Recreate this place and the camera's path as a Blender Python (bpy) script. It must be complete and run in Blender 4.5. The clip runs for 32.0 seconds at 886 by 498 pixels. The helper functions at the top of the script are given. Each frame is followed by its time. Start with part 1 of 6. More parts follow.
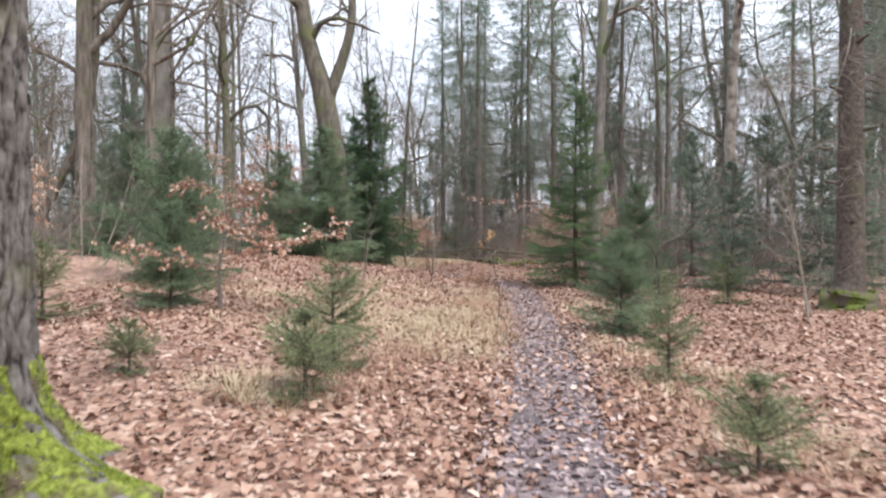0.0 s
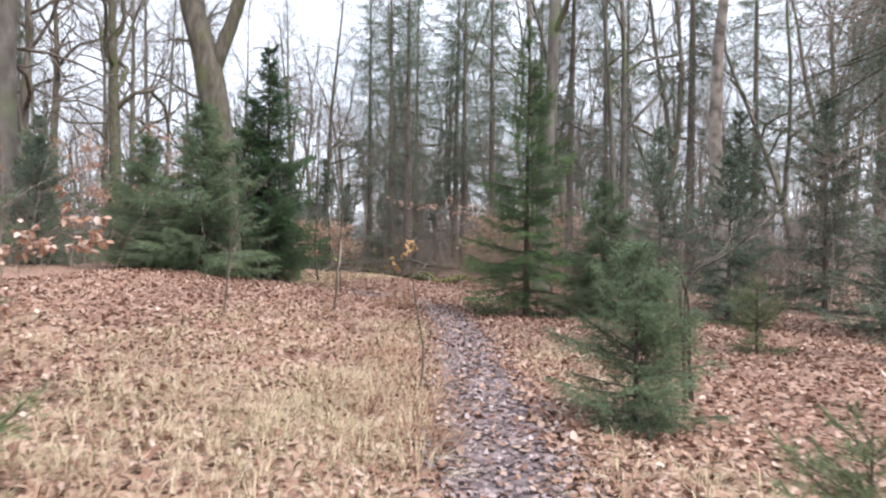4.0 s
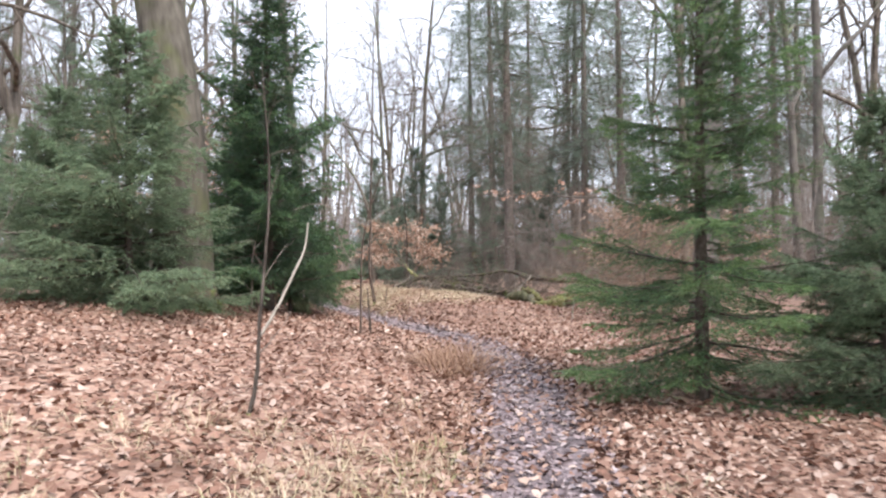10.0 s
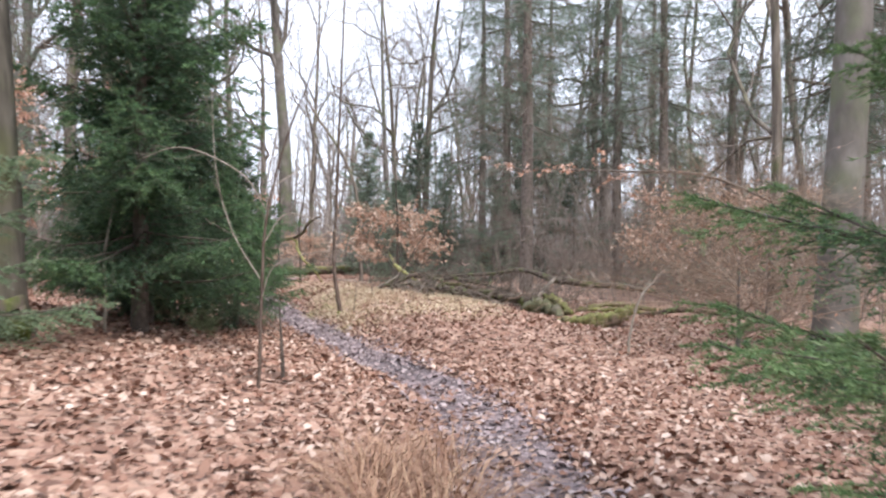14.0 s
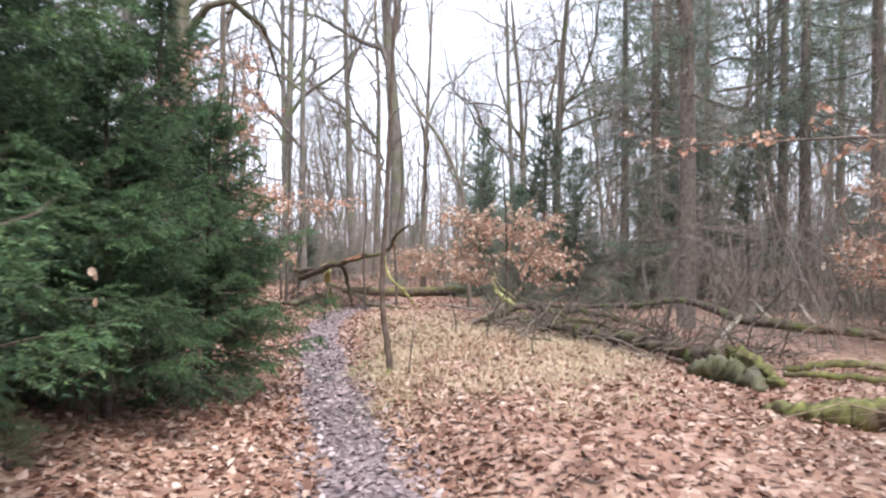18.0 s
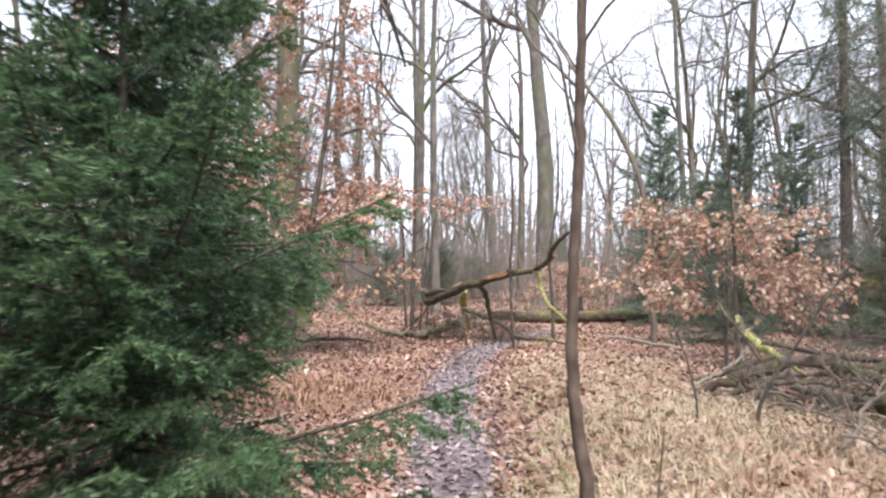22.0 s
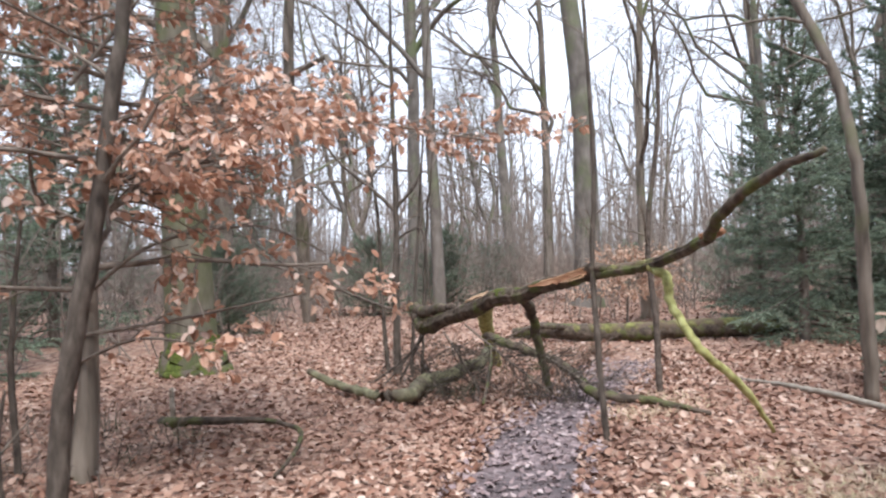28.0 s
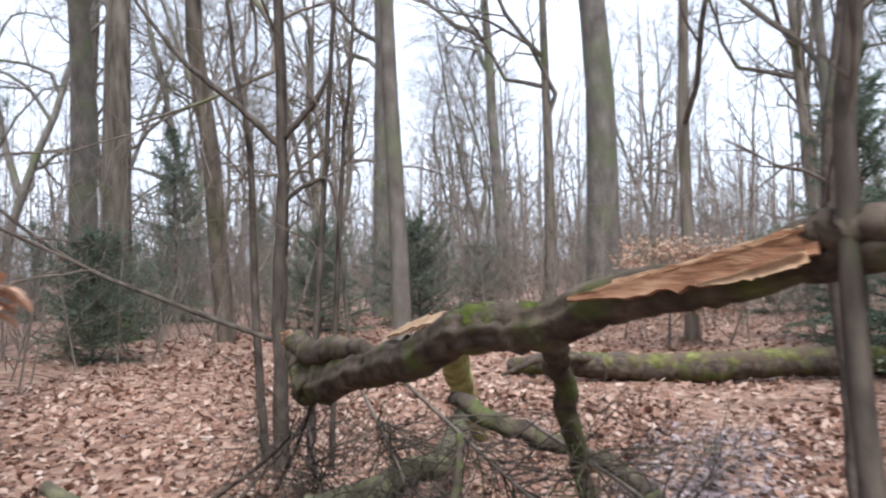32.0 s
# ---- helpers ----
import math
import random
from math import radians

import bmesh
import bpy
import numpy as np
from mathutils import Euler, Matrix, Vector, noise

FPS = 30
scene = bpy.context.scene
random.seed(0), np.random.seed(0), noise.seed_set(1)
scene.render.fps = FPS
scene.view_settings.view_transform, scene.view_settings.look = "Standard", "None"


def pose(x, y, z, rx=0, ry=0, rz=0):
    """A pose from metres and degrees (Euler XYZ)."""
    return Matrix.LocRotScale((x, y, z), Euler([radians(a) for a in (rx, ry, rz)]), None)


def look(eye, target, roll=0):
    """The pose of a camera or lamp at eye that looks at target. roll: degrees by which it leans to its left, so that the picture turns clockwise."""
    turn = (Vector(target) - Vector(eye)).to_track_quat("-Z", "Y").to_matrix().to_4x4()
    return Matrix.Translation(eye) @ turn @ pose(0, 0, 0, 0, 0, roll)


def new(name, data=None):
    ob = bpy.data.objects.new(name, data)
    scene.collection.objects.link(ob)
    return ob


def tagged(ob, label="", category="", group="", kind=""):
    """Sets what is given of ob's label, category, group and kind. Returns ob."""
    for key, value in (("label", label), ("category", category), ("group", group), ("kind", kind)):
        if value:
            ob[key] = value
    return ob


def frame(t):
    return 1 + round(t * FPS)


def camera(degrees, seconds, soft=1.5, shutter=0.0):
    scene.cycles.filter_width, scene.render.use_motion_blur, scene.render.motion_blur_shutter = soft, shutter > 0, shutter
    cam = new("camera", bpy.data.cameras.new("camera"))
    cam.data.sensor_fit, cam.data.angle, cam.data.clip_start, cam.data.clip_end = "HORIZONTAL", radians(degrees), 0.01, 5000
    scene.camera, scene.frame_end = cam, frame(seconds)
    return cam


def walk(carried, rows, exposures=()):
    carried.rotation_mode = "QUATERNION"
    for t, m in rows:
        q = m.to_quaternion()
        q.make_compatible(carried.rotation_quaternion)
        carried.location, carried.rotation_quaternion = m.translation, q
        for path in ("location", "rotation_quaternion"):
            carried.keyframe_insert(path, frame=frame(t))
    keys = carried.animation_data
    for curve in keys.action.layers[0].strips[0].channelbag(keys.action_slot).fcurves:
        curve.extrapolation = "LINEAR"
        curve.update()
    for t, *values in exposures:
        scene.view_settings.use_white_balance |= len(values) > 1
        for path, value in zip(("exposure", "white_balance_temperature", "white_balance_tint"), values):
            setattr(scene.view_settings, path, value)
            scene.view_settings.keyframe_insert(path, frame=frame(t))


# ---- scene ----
cam = camera(60.51, 32.0, 2.3, 0.5)
PATH = [
    (0, (0.382, 0.051, 1.468), (0.344, 2.050, 1.428), -0.09),
    (0.5, (0.409, 0.685, 1.520), (0.344, 2.684, 1.524), -0.76),
    (1, (0.441, 1.337, 1.533), (0.444, 3.337, 1.539), -1.03),
    (1.5, (0.479, 1.961, 1.523), (0.587, 3.958, 1.519), -0.44),
    (2, (0.446, 2.595, 1.502), (0.578, 4.590, 1.491), 0.49),
    (2.5, (0.508, 3.194, 1.470), (0.652, 5.189, 1.460), 1.20),
    (4.5, (0.825, 5.679, 1.490), (0.969, 7.674, 1.475), 0.39),
    (5, (0.917, 6.322, 1.484), (1.132, 8.310, 1.469), -0.20),
    (5.5, (1.004, 6.997, 1.468), (0.994, 8.997, 1.464), -0.14),
    (6, (1.115, 7.692, 1.458), (1.292, 9.684, 1.457), 0.07),
    (6.5, (1.230, 8.412, 1.465), (1.144, 10.410, 1.498), 0.09),
    (7, (1.353, 9.148, 1.482), (1.425, 11.146, 1.502), 0.42),
    (7.5, (1.466, 9.863, 1.496), (1.419, 11.862, 1.509), 0.29),
    (8, (1.547, 10.565, 1.498), (1.392, 12.558, 1.531), 1.23),
    (8.5, (1.632, 11.227, 1.480), (1.576, 13.226, 1.516), 1.05),
    (9, (1.683, 11.884, 1.501), (1.499, 13.875, 1.534), 0.61),
    (9.5, (1.735, 12.518, 1.526), (1.644, 14.516, 1.532), 0.54),
    (10, (1.803, 13.152, 1.522), (1.606, 15.143, 1.518), -0.65),
    (10.5, (1.818, 13.786, 1.499), (1.597, 15.773, 1.449), -0.27),
    (11, (1.861, 14.483, 1.501), (1.813, 16.482, 1.441), -0.29),
    (11.5, (1.811, 15.115, 1.514), (1.514, 17.093, 1.492), -0.37),
    (12, (1.758, 15.774, 1.519), (1.527, 17.761, 1.517), 0.70),
    (12.5, (1.702, 16.428, 1.519), (1.239, 18.373, 1.549), 1.28),
    (13, (1.673, 17.103, 1.491), (1.187, 19.043, 1.499), 1.14),
    (13.5, (1.663, 17.772, 1.445), (1.378, 19.751, 1.424), 0.74),
    (15.5, (1.593, 20.475, 1.531), (1.400, 22.466, 1.509), 0.51),
    (16, (1.568, 21.143, 1.531), (1.311, 23.126, 1.547), 0.03),
    (16.5, (1.543, 21.782, 1.490), (1.180, 23.749, 1.502), 0.37),
    (17, (1.550, 22.431, 1.473), (1.181, 24.397, 1.486), 0.75),
    (17.5, (1.486, 23.053, 1.469), (0.886, 24.959, 1.548), 0.56),
    (18, (1.366, 23.691, 1.484), (0.772, 25.601, 1.497), 0.50),
    (18.5, (1.186, 24.299, 1.504), (0.370, 26.125, 1.511), 0.77),
    (19, (0.939, 24.905, 1.479), (0.091, 26.716, 1.427), -0.50),
    (19.5, (0.719, 25.501, 1.459), (-0.235, 27.258, 1.495), 0.09),
    (20, (0.472, 26.059, 1.427), (-0.646, 27.717, 1.472), 0.78),
    (20.5, (0.209, 26.636, 1.434), (-0.739, 28.398, 1.452), 0.41),
    (21, (-0.093, 27.186, 1.466), (-1.121, 28.900, 1.518), 0.06),
    (21.5, (-0.404, 27.690, 1.495), (-1.404, 29.422, 1.522), 0.36),
    (22, (-0.696, 28.183, 1.497), (-1.628, 29.952, 1.549), -0.01),
    (22.5, (-0.942, 28.690, 1.507), (-1.989, 30.393, 1.562), -0.12),
    (23, (-1.156, 29.226, 1.529), (-1.946, 31.064, 1.545), -0.69),
    (23.5, (-1.348, 29.746, 1.539), (-2.372, 31.463, 1.553), -0.79),
    (24, (-1.606, 30.272, 1.558), (-2.791, 31.884, 1.575), 0.13),
    (24.5, (-1.886, 30.835, 1.572), (-3.101, 32.423, 1.598), -1.84),
    (26.5, (-3.195, 33.081, 1.616), (-4.359, 34.707, 1.606), -1.99),
    (27, (-3.513, 33.678, 1.629), (-4.624, 35.341, 1.641), -2.82),
    (27.5, (-3.837, 34.277, 1.632), (-4.963, 35.929, 1.649), -2.55),
    (28, (-4.176, 34.865, 1.594), (-5.125, 36.626, 1.616), -2.11),
    (28.5, (-4.483, 35.379, 1.547), (-5.477, 37.115, 1.557), -1.63),
    (29, (-4.801, 35.916, 1.494), (-5.662, 37.720, 1.409), -1.24),
    (29.5, (-5.064, 36.499, 1.454), (-5.892, 38.317, 1.373), -1.80),
    (30, (-5.350, 37.140, 1.398), (-6.261, 38.920, 1.350), -1.94),
    (30.5, (-5.574, 37.741, 1.360), (-6.385, 39.569, 1.325), -1.72),
    (31, (-5.814, 38.320, 1.368), (-6.694, 40.116, 1.387), -1.73),
    (31.5, (-6.002, 38.818, 1.394), (-6.855, 40.627, 1.419), -1.75),
    (32, (-6.147, 39.388, 1.406), (-7.079, 41.158, 1.444), -1.79),
]
EXPOSURES = [(0, 1.12, 6450, 12), (5, 1.15, 6450, 14), (9, 1.38, 6400, 14), (11, 1.42, 6450, 14), (16, 1.4, 6330, 15), (20, 1.58, 6330, 15), (23, 1.45, 6450, 14), (24.5, 1.33, 6450, 14), (27, 1.28, 6270, 13),
             (30, 1.3, 6230, 13), (31, 1.25, 6150, 12), (32, 1.12, 6150, 12)]
walk(cam, [(t, look(eye, target, roll)) for t, eye, target, roll in PATH], EXPOSURES)

# ---- world, sun, exposure ----
world = bpy.data.worlds.new("overcast_sky")
scene.world = world
world.use_nodes = True
wn, wl = world.node_tree.nodes, world.node_tree.links
wn.clear()
w_out, w_bg, w_sky = wn.new("ShaderNodeOutputWorld"), wn.new("ShaderNodeBackground"), wn.new("ShaderNodeTexSky")
w_sky.sky_type, w_sky.sun_disc = "NISHITA", False
w_sky.sun_elevation, w_sky.sun_rotation = radians(58), radians(139)
w_sky.dust_density, w_sky.ozone_density = 3.0, 1.0
w_co, w_noise, w_ramp, w_mix = (wn.new("ShaderNodeTexCoord"), wn.new("ShaderNodeTexNoise"), wn.new("ShaderNodeValToRGB"),
                                wn.new("ShaderNodeMix"))
w_noise.inputs["Scale"].default_value, w_noise.inputs["Detail"].default_value = 2.2, 5
w_ramp.color_ramp.elements[0].position, w_ramp.color_ramp.elements[0].color = 0.30, (0.72, 0.72, 0.72, 1)
w_ramp.color_ramp.elements[1].position, w_ramp.color_ramp.elements[1].color = 0.62, (0.95, 0.95, 0.95, 1)
w_mix.data_type = "RGBA"
w_mix.inputs["B"].default_value = (8.7, 9.6, 10.8, 1)  # the cloud layer, nearly white
wl.new(w_co.outputs["Generated"], w_noise.inputs["Vector"])
wl.new(w_noise.outputs["Fac"], w_ramp.inputs["Fac"])
wl.new(w_ramp.outputs["Color"], w_mix.inputs["Factor"])
wl.new(w_sky.outputs["Color"], w_mix.inputs["A"])
wl.new(w_mix.outputs["Result"], w_bg.inputs["Color"])
w_bg.inputs["Strength"].default_value = 0.08
wl.new(w_bg.outputs["Background"], w_out.inputs["Surface"])

sun = new("sun", bpy.data.lights.new("sun", "SUN"))
sun.data.energy, sun.data.angle, sun.data.color = 1.9, radians(20), (1.0, 0.95, 0.88)
sun.matrix_world = look((14, 4, 34), (0, 20, 0))


# ---- materials ----
def material(name, stops, scale=6.0, rough=0.85, stretch=(1, 1, 1), detail=6.0, bump=0.3, bump_scale=None, source="noise",
             second=None, island=False, thin=0.0):
    """Stops: (position, colour) of a ramp over noise, cells or the pieces' own random number; second: a colour laid over in patches."""
    m = bpy.data.materials.new(name)
    m.use_nodes = True
    n, l = m.node_tree.nodes, m.node_tree.links
    b = n["Principled BSDF"]
    b.inputs["Roughness"].default_value = rough
    b.inputs["Specular IOR Level"].default_value = 0.25
    co, mp = n.new("ShaderNodeTexCoord"), n.new("ShaderNodeMapping")
    mp.inputs["Scale"].default_value = stretch
    l.new(co.outputs["Object"], mp.inputs["Vector"])
    tex = n.new("ShaderNodeTexNoise")
    tex.inputs["Scale"].default_value, tex.inputs["Detail"].default_value = scale, detail
    l.new(mp.outputs["Vector"], tex.inputs["Vector"])
    ramp = n.new("ShaderNodeValToRGB")
    ramp.color_ramp.elements[0].position, ramp.color_ramp.elements[0].color = stops[0][0], (*stops[0][1], 1)
    ramp.color_ramp.elements[1].position, ramp.color_ramp.elements[1].color = stops[-1][0], (*stops[-1][1], 1)
    for p, c in stops[1:-1]:
        ramp.color_ramp.elements.new(p).color = (*c, 1)
    if island:
        geo = n.new("ShaderNodeNewGeometry")
        l.new(geo.outputs["Random Per Island"], ramp.inputs["Fac"])
    else:
        l.new(tex.outputs["Fac"], ramp.inputs["Fac"])
    colour = ramp.outputs["Color"]
    if second:
        col, size, lo, hi = second
        t2, r2, mx = n.new("ShaderNodeTexNoise"), n.new("ShaderNodeValToRGB"), n.new("ShaderNodeMix")
        t2.inputs["Scale"].default_value, t2.inputs["Detail"].default_value = size, 5
        r2.color_ramp.elements[0].position, r2.color_ramp.elements[1].position = lo, hi
        mx.data_type = "RGBA"
        mx.inputs["B"].default_value = (*col, 1)
        l.new(co.outputs["Object"], t2.inputs["Vector"])
        l.new(t2.outputs["Fac"], r2.inputs["Fac"])
        l.new(r2.outputs["Color"], mx.inputs["Factor"])
        l.new(colour, mx.inputs["A"])
        colour = mx.outputs["Result"]
    if thin:
        info, hsv, rng_map = n.new("ShaderNodeObjectInfo"), n.new("ShaderNodeHueSaturation"), n.new("ShaderNodeMapRange")
        rng_map.inputs["To Min"].default_value, rng_map.inputs["To Max"].default_value = 0.78, 1.25
        l.new(info.outputs["Random"], rng_map.inputs["Value"])
        l.new(rng_map.outputs["Result"], hsv.inputs["Value"])
        l.new(colour, hsv.inputs["Color"])
        colour = hsv.outputs["Color"]
        tl, mxs, out = n.new("ShaderNodeBsdfTranslucent"), n.new("ShaderNodeMixShader"), n["Material Output"]
        mxs.inputs["Fac"].default_value = thin
        l.new(colour, tl.inputs["Color"])
        l.new(b.outputs["BSDF"], mxs.inputs[1])
        l.new(tl.outputs["BSDF"], mxs.inputs[2])
        l.new(mxs.outputs["Shader"], out.inputs["Surface"])
    l.new(colour, b.inputs["Base Color"])
    if bump:
        bp = n.new("ShaderNodeBump")
        bp.inputs["Strength"].default_value, bp.inputs["Distance"].default_value = bump, 0.02
        if bump_scale:
            tb = n.new("ShaderNodeTexNoise")
            tb.inputs["Scale"].default_value, tb.inputs["Detail"].default_value = bump_scale, 5
            l.new(mp.outputs["Vector"], tb.inputs["Vector"])
            l.new(tb.outputs["Fac"], bp.inputs["Height"])
        else:
            l.new(tex.outputs["Fac"], bp.inputs["Height"])
        l.new(bp.outputs["Normal"], b.inputs["Normal"])
    return m


def litter_material(name, tones, cell, dark, dark_lo, dark_hi):
    """Fallen leaves too small to model: cells of leaf size in many tones, with darker patches of soil between."""
    m = bpy.data.materials.new(name)
    m.use_nodes = True
    n, l = m.node_tree.nodes, m.node_tree.links
    b = n["Principled BSDF"]
    b.inputs["Roughness"].default_value = 0.8
    b.inputs["Specular IOR Level"].default_value = 0.3
    co, warp, add = n.new("ShaderNodeTexCoord"), n.new("ShaderNodeTexNoise"), n.new("ShaderNodeMix")
    warp.inputs["Scale"].default_value, warp.inputs["Detail"].default_value = 9.0, 3
    add.data_type, add.blend_type = "RGBA", "LINEAR_LIGHT"
    add.inputs["Factor"].default_value = 0.06
    l.new(co.outputs["Object"], warp.inputs["Vector"])
    l.new(co.outputs["Object"], add.inputs["A"])
    l.new(warp.outputs["Color"], add.inputs["B"])
    vor, sep, ramp = n.new("ShaderNodeTexVoronoi"), n.new("ShaderNodeSeparateColor"), n.new("ShaderNodeValToRGB")
    vor.inputs["Scale"].default_value = cell
    l.new(add.outputs["Result"], vor.inputs["Vector"])
    l.new(vor.outputs["Color"], sep.inputs["Color"])
    l.new(sep.outputs["Red"], ramp.inputs["Fac"])
    r = ramp.color_ramp
    r.elements[0].color, r.elements[1].color = (*tones[0], 1), (*tones[-1], 1)
    for i, c in enumerate(tones[1:-1]):
        r.elements.new((i + 1) / (len(tones) - 1)).color = (*c, 1)
    big, br, mx = n.new("ShaderNodeTexNoise"), n.new("ShaderNodeValToRGB"), n.new("ShaderNodeMix")
    big.inputs["Scale"].default_value, big.inputs["Detail"].default_value = 0.9, 7
    br.color_ramp.elements[0].position, br.color_ramp.elements[1].position = dark_lo, dark_hi
    mx.data_type = "RGBA"
    mx.inputs["B"].default_value = (*dark, 1)
    l.new(co.outputs["Object"], big.inputs["Vector"])
    l.new(big.outputs["Fac"], br.inputs["Fac"])
    l.new(br.outputs["Color"], mx.inputs["Factor"])
    l.new(ramp.outputs["Color"], mx.inputs["A"])
    l.new(mx.outputs["Result"], b.inputs["Base Color"])
    bp = n.new("ShaderNodeBump")
    bp.inputs["Strength"].default_value, bp.inputs["Distance"].default_value = 0.9, 0.03
    l.new(vor.outputs["Distance"], bp.inputs["Height"])
    l.new(bp.outputs["Normal"], b.inputs["Normal"])
    return m


LITTER = [(0.0874, 0.0487, 0.0365), (0.254, 0.143, 0.106), (0.375, 0.239, 0.179), (0.183, 0.101, 0.0732), (0.472, 0.328, 0.252), (0.288, 0.164, 0.119),
          (0.56, 0.42, 0.341)]
m_ground = litter_material("leaf_litter", LITTER, 13.0, (0.104, 0.06, 0.0425), 0.55, 0.75)
m_path = litter_material("trodden_path", [(0.0808, 0.06, 0.0612), (0.204, 0.155, 0.158), (0.294, 0.235, 0.243), (0.142, 0.11, 0.114), (0.38, 0.31, 0.317)],
                         19.0, (0.095, 0.08, 0.0845), 0.45, 0.68)
m_leaf = material("fallen_leaf", [(0.0, (0.113, 0.0588, 0.0422)), (0.2, (0.254, 0.134, 0.0935)), (0.42, (0.375, 0.235, 0.175)), (0.55, (0.192, 0.0991, 0.0691)),
                                  (0.72, (0.437, 0.294, 0.228)), (0.9, (0.506, 0.37, 0.3)), (1.0, (0.629, 0.504, 0.43))], island=True, rough=0.7, bump=0.15, scale=40,
                  second=((0.2, 0.115, 0.0872), 0.55, 0.46, 0.78))
m_leaf_wet = material("trodden_leaf", [(0.0, (0.104, 0.078, 0.0792)), (0.4, (0.228, 0.172, 0.175)), (0.75, (0.332, 0.262, 0.264)), (1.0, (0.475, 0.4, 0.391))],
                      island=True, rough=0.5, bump=0.15, scale=40)
m_copper = material("beech_leaf", [(0.0, (0.36, 0.185, 0.121)), (0.4, (0.5, 0.302, 0.213)), (0.75, (0.62, 0.435, 0.339)), (1.0, (0.78, 0.657, 0.586))],
                    island=True, rough=0.6, bump=0.1, scale=40, thin=0.3)
# Darker than m_needle_tip: the shade inside a crown, put into the colour.
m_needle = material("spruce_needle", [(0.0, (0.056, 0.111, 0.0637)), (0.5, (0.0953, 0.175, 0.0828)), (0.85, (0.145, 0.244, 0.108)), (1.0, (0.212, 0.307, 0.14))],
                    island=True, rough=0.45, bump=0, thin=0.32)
# Darkened copy of m_needle: shading within the dense thicket, done by colour.
m_needle_shaded = material("deep_needle", [(0.0, (0.0355, 0.071, 0.0476)), (0.5, (0.0613, 0.114, 0.0645)), (0.85, (0.0952, 0.166, 0.0836)), (1.0, (0.137, 0.21, 0.102))],
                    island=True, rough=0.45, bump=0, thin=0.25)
m_needle_soft = material("soft_needle", [(0.0, (0.124, 0.188, 0.122)), (0.5, (0.194, 0.273, 0.166)), (0.85, (0.267, 0.35, 0.214)), (1.0, (0.356, 0.42, 0.263))],
                    island=True, rough=0.55, bump=0, thin=0.45)
# Lighter outer needles, against the shade painted into the inner ones.
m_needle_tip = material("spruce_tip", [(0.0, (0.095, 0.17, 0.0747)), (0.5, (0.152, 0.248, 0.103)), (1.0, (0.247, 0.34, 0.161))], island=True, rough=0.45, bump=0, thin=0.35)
m_needle_young = material("young_needle", [(0.0, (0.132, 0.178, 0.0935)), (0.5, (0.22, 0.275, 0.143)), (0.85, (0.308, 0.362, 0.193)), (1.0, (0.418, 0.432, 0.264))],
                          island=True, rough=0.55, bump=0, thin=0.42)
# Paler and greyer than m_needle: distance haze mixed into the needle colour.
m_needle_hazed = material("far_needle", [(0.0, (0.150, 0.205, 0.160)), (0.6, (0.225, 0.290, 0.215)), (1.0, (0.33, 0.38, 0.285))], island=True, rough=0.7, bump=0, thin=0.45)
m_grass = material("dry_grass", [(0.0, (0.352, 0.264, 0.171)), (0.5, (0.51, 0.405, 0.279)), (0.85, (0.616, 0.519, 0.387)), (1.0, (0.299, 0.317, 0.153))],
                   island=True, rough=0.8, bump=0)
m_grass_green = material("green_grass", [(0.0, (0.22, 0.26, 0.10)), (0.5, (0.36, 0.37, 0.17)), (1.0, (0.52, 0.47, 0.29))], island=True, rough=0.8, bump=0)
m_bark = material("oak_bark", [(0.30, (0.075, 0.062, 0.052)), (0.5, (0.17, 0.145, 0.12)), (0.72, (0.28, 0.245, 0.205))], scale=9, stretch=(1, 1, 0.16),
                  bump=0.8, second=((0.12, 0.14, 0.06), 1.3, 0.55, 0.72))
m_bark_grey = material("beech_bark", [(0.25, (0.1, 0.0888, 0.0794)), (0.55, (0.183, 0.166, 0.149)), (0.8, (0.283, 0.264, 0.242))], scale=5, stretch=(1, 1, 0.5),
                       bump=0.25, second=((0.153, 0.186, 0.093), 1.1, 0.50, 0.72))
m_bark_red = material("conifer_bark", [(0.3, (0.0553, 0.0432, 0.0368)), (0.55, (0.111, 0.09, 0.0754)), (0.8, (0.178, 0.153, 0.129))], scale=16, bump=0.7,
                      second=((0.102, 0.117, 0.0644), 1.6, 0.55, 0.78))
m_bark_near = material("rough_bark", [(0.36, (0.0287, 0.0246, 0.023)), (0.47, (0.107, 0.0968, 0.0902)), (0.7, (0.205, 0.193, 0.18))], scale=20, stretch=(1, 1, 0.4),
                       bump=0.8, detail=8, second=((0.131, 0.135, 0.0697), 2.2, 0.56, 0.75))
m_bark_green = material("green_bark", [(0.3, (0.08, 0.072, 0.055)), (0.55, (0.15, 0.135, 0.105)), (0.8, (0.22, 0.20, 0.165))], scale=9, stretch=(1, 1, 0.4),
                        bump=0.5, second=((0.095, 0.112, 0.048), 1.6, 0.42, 0.68))
m_bark_moss = material("mossy_bark", [(0.3, (0.07, 0.062, 0.05)), (0.55, (0.135, 0.12, 0.098)), (0.8, (0.21, 0.19, 0.16))], scale=9, stretch=(1, 1, 0.3),
                       bump=0.6, second=((0.125, 0.132, 0.065), 1.6, 0.48, 0.68))
m_bark_far = material("grey_conifer_bark", [(0.3, (0.11, 0.09, 0.078)), (0.55, (0.19, 0.16, 0.14)), (0.8, (0.28, 0.245, 0.215))], scale=12, bump=0.4,
                      second=((0.14, 0.15, 0.09), 1.6, 0.55, 0.78))
m_twig = material("twig_bark", [(0.3, (0.11, 0.09, 0.075)), (0.7, (0.23, 0.195, 0.165))], scale=14, bump=0)
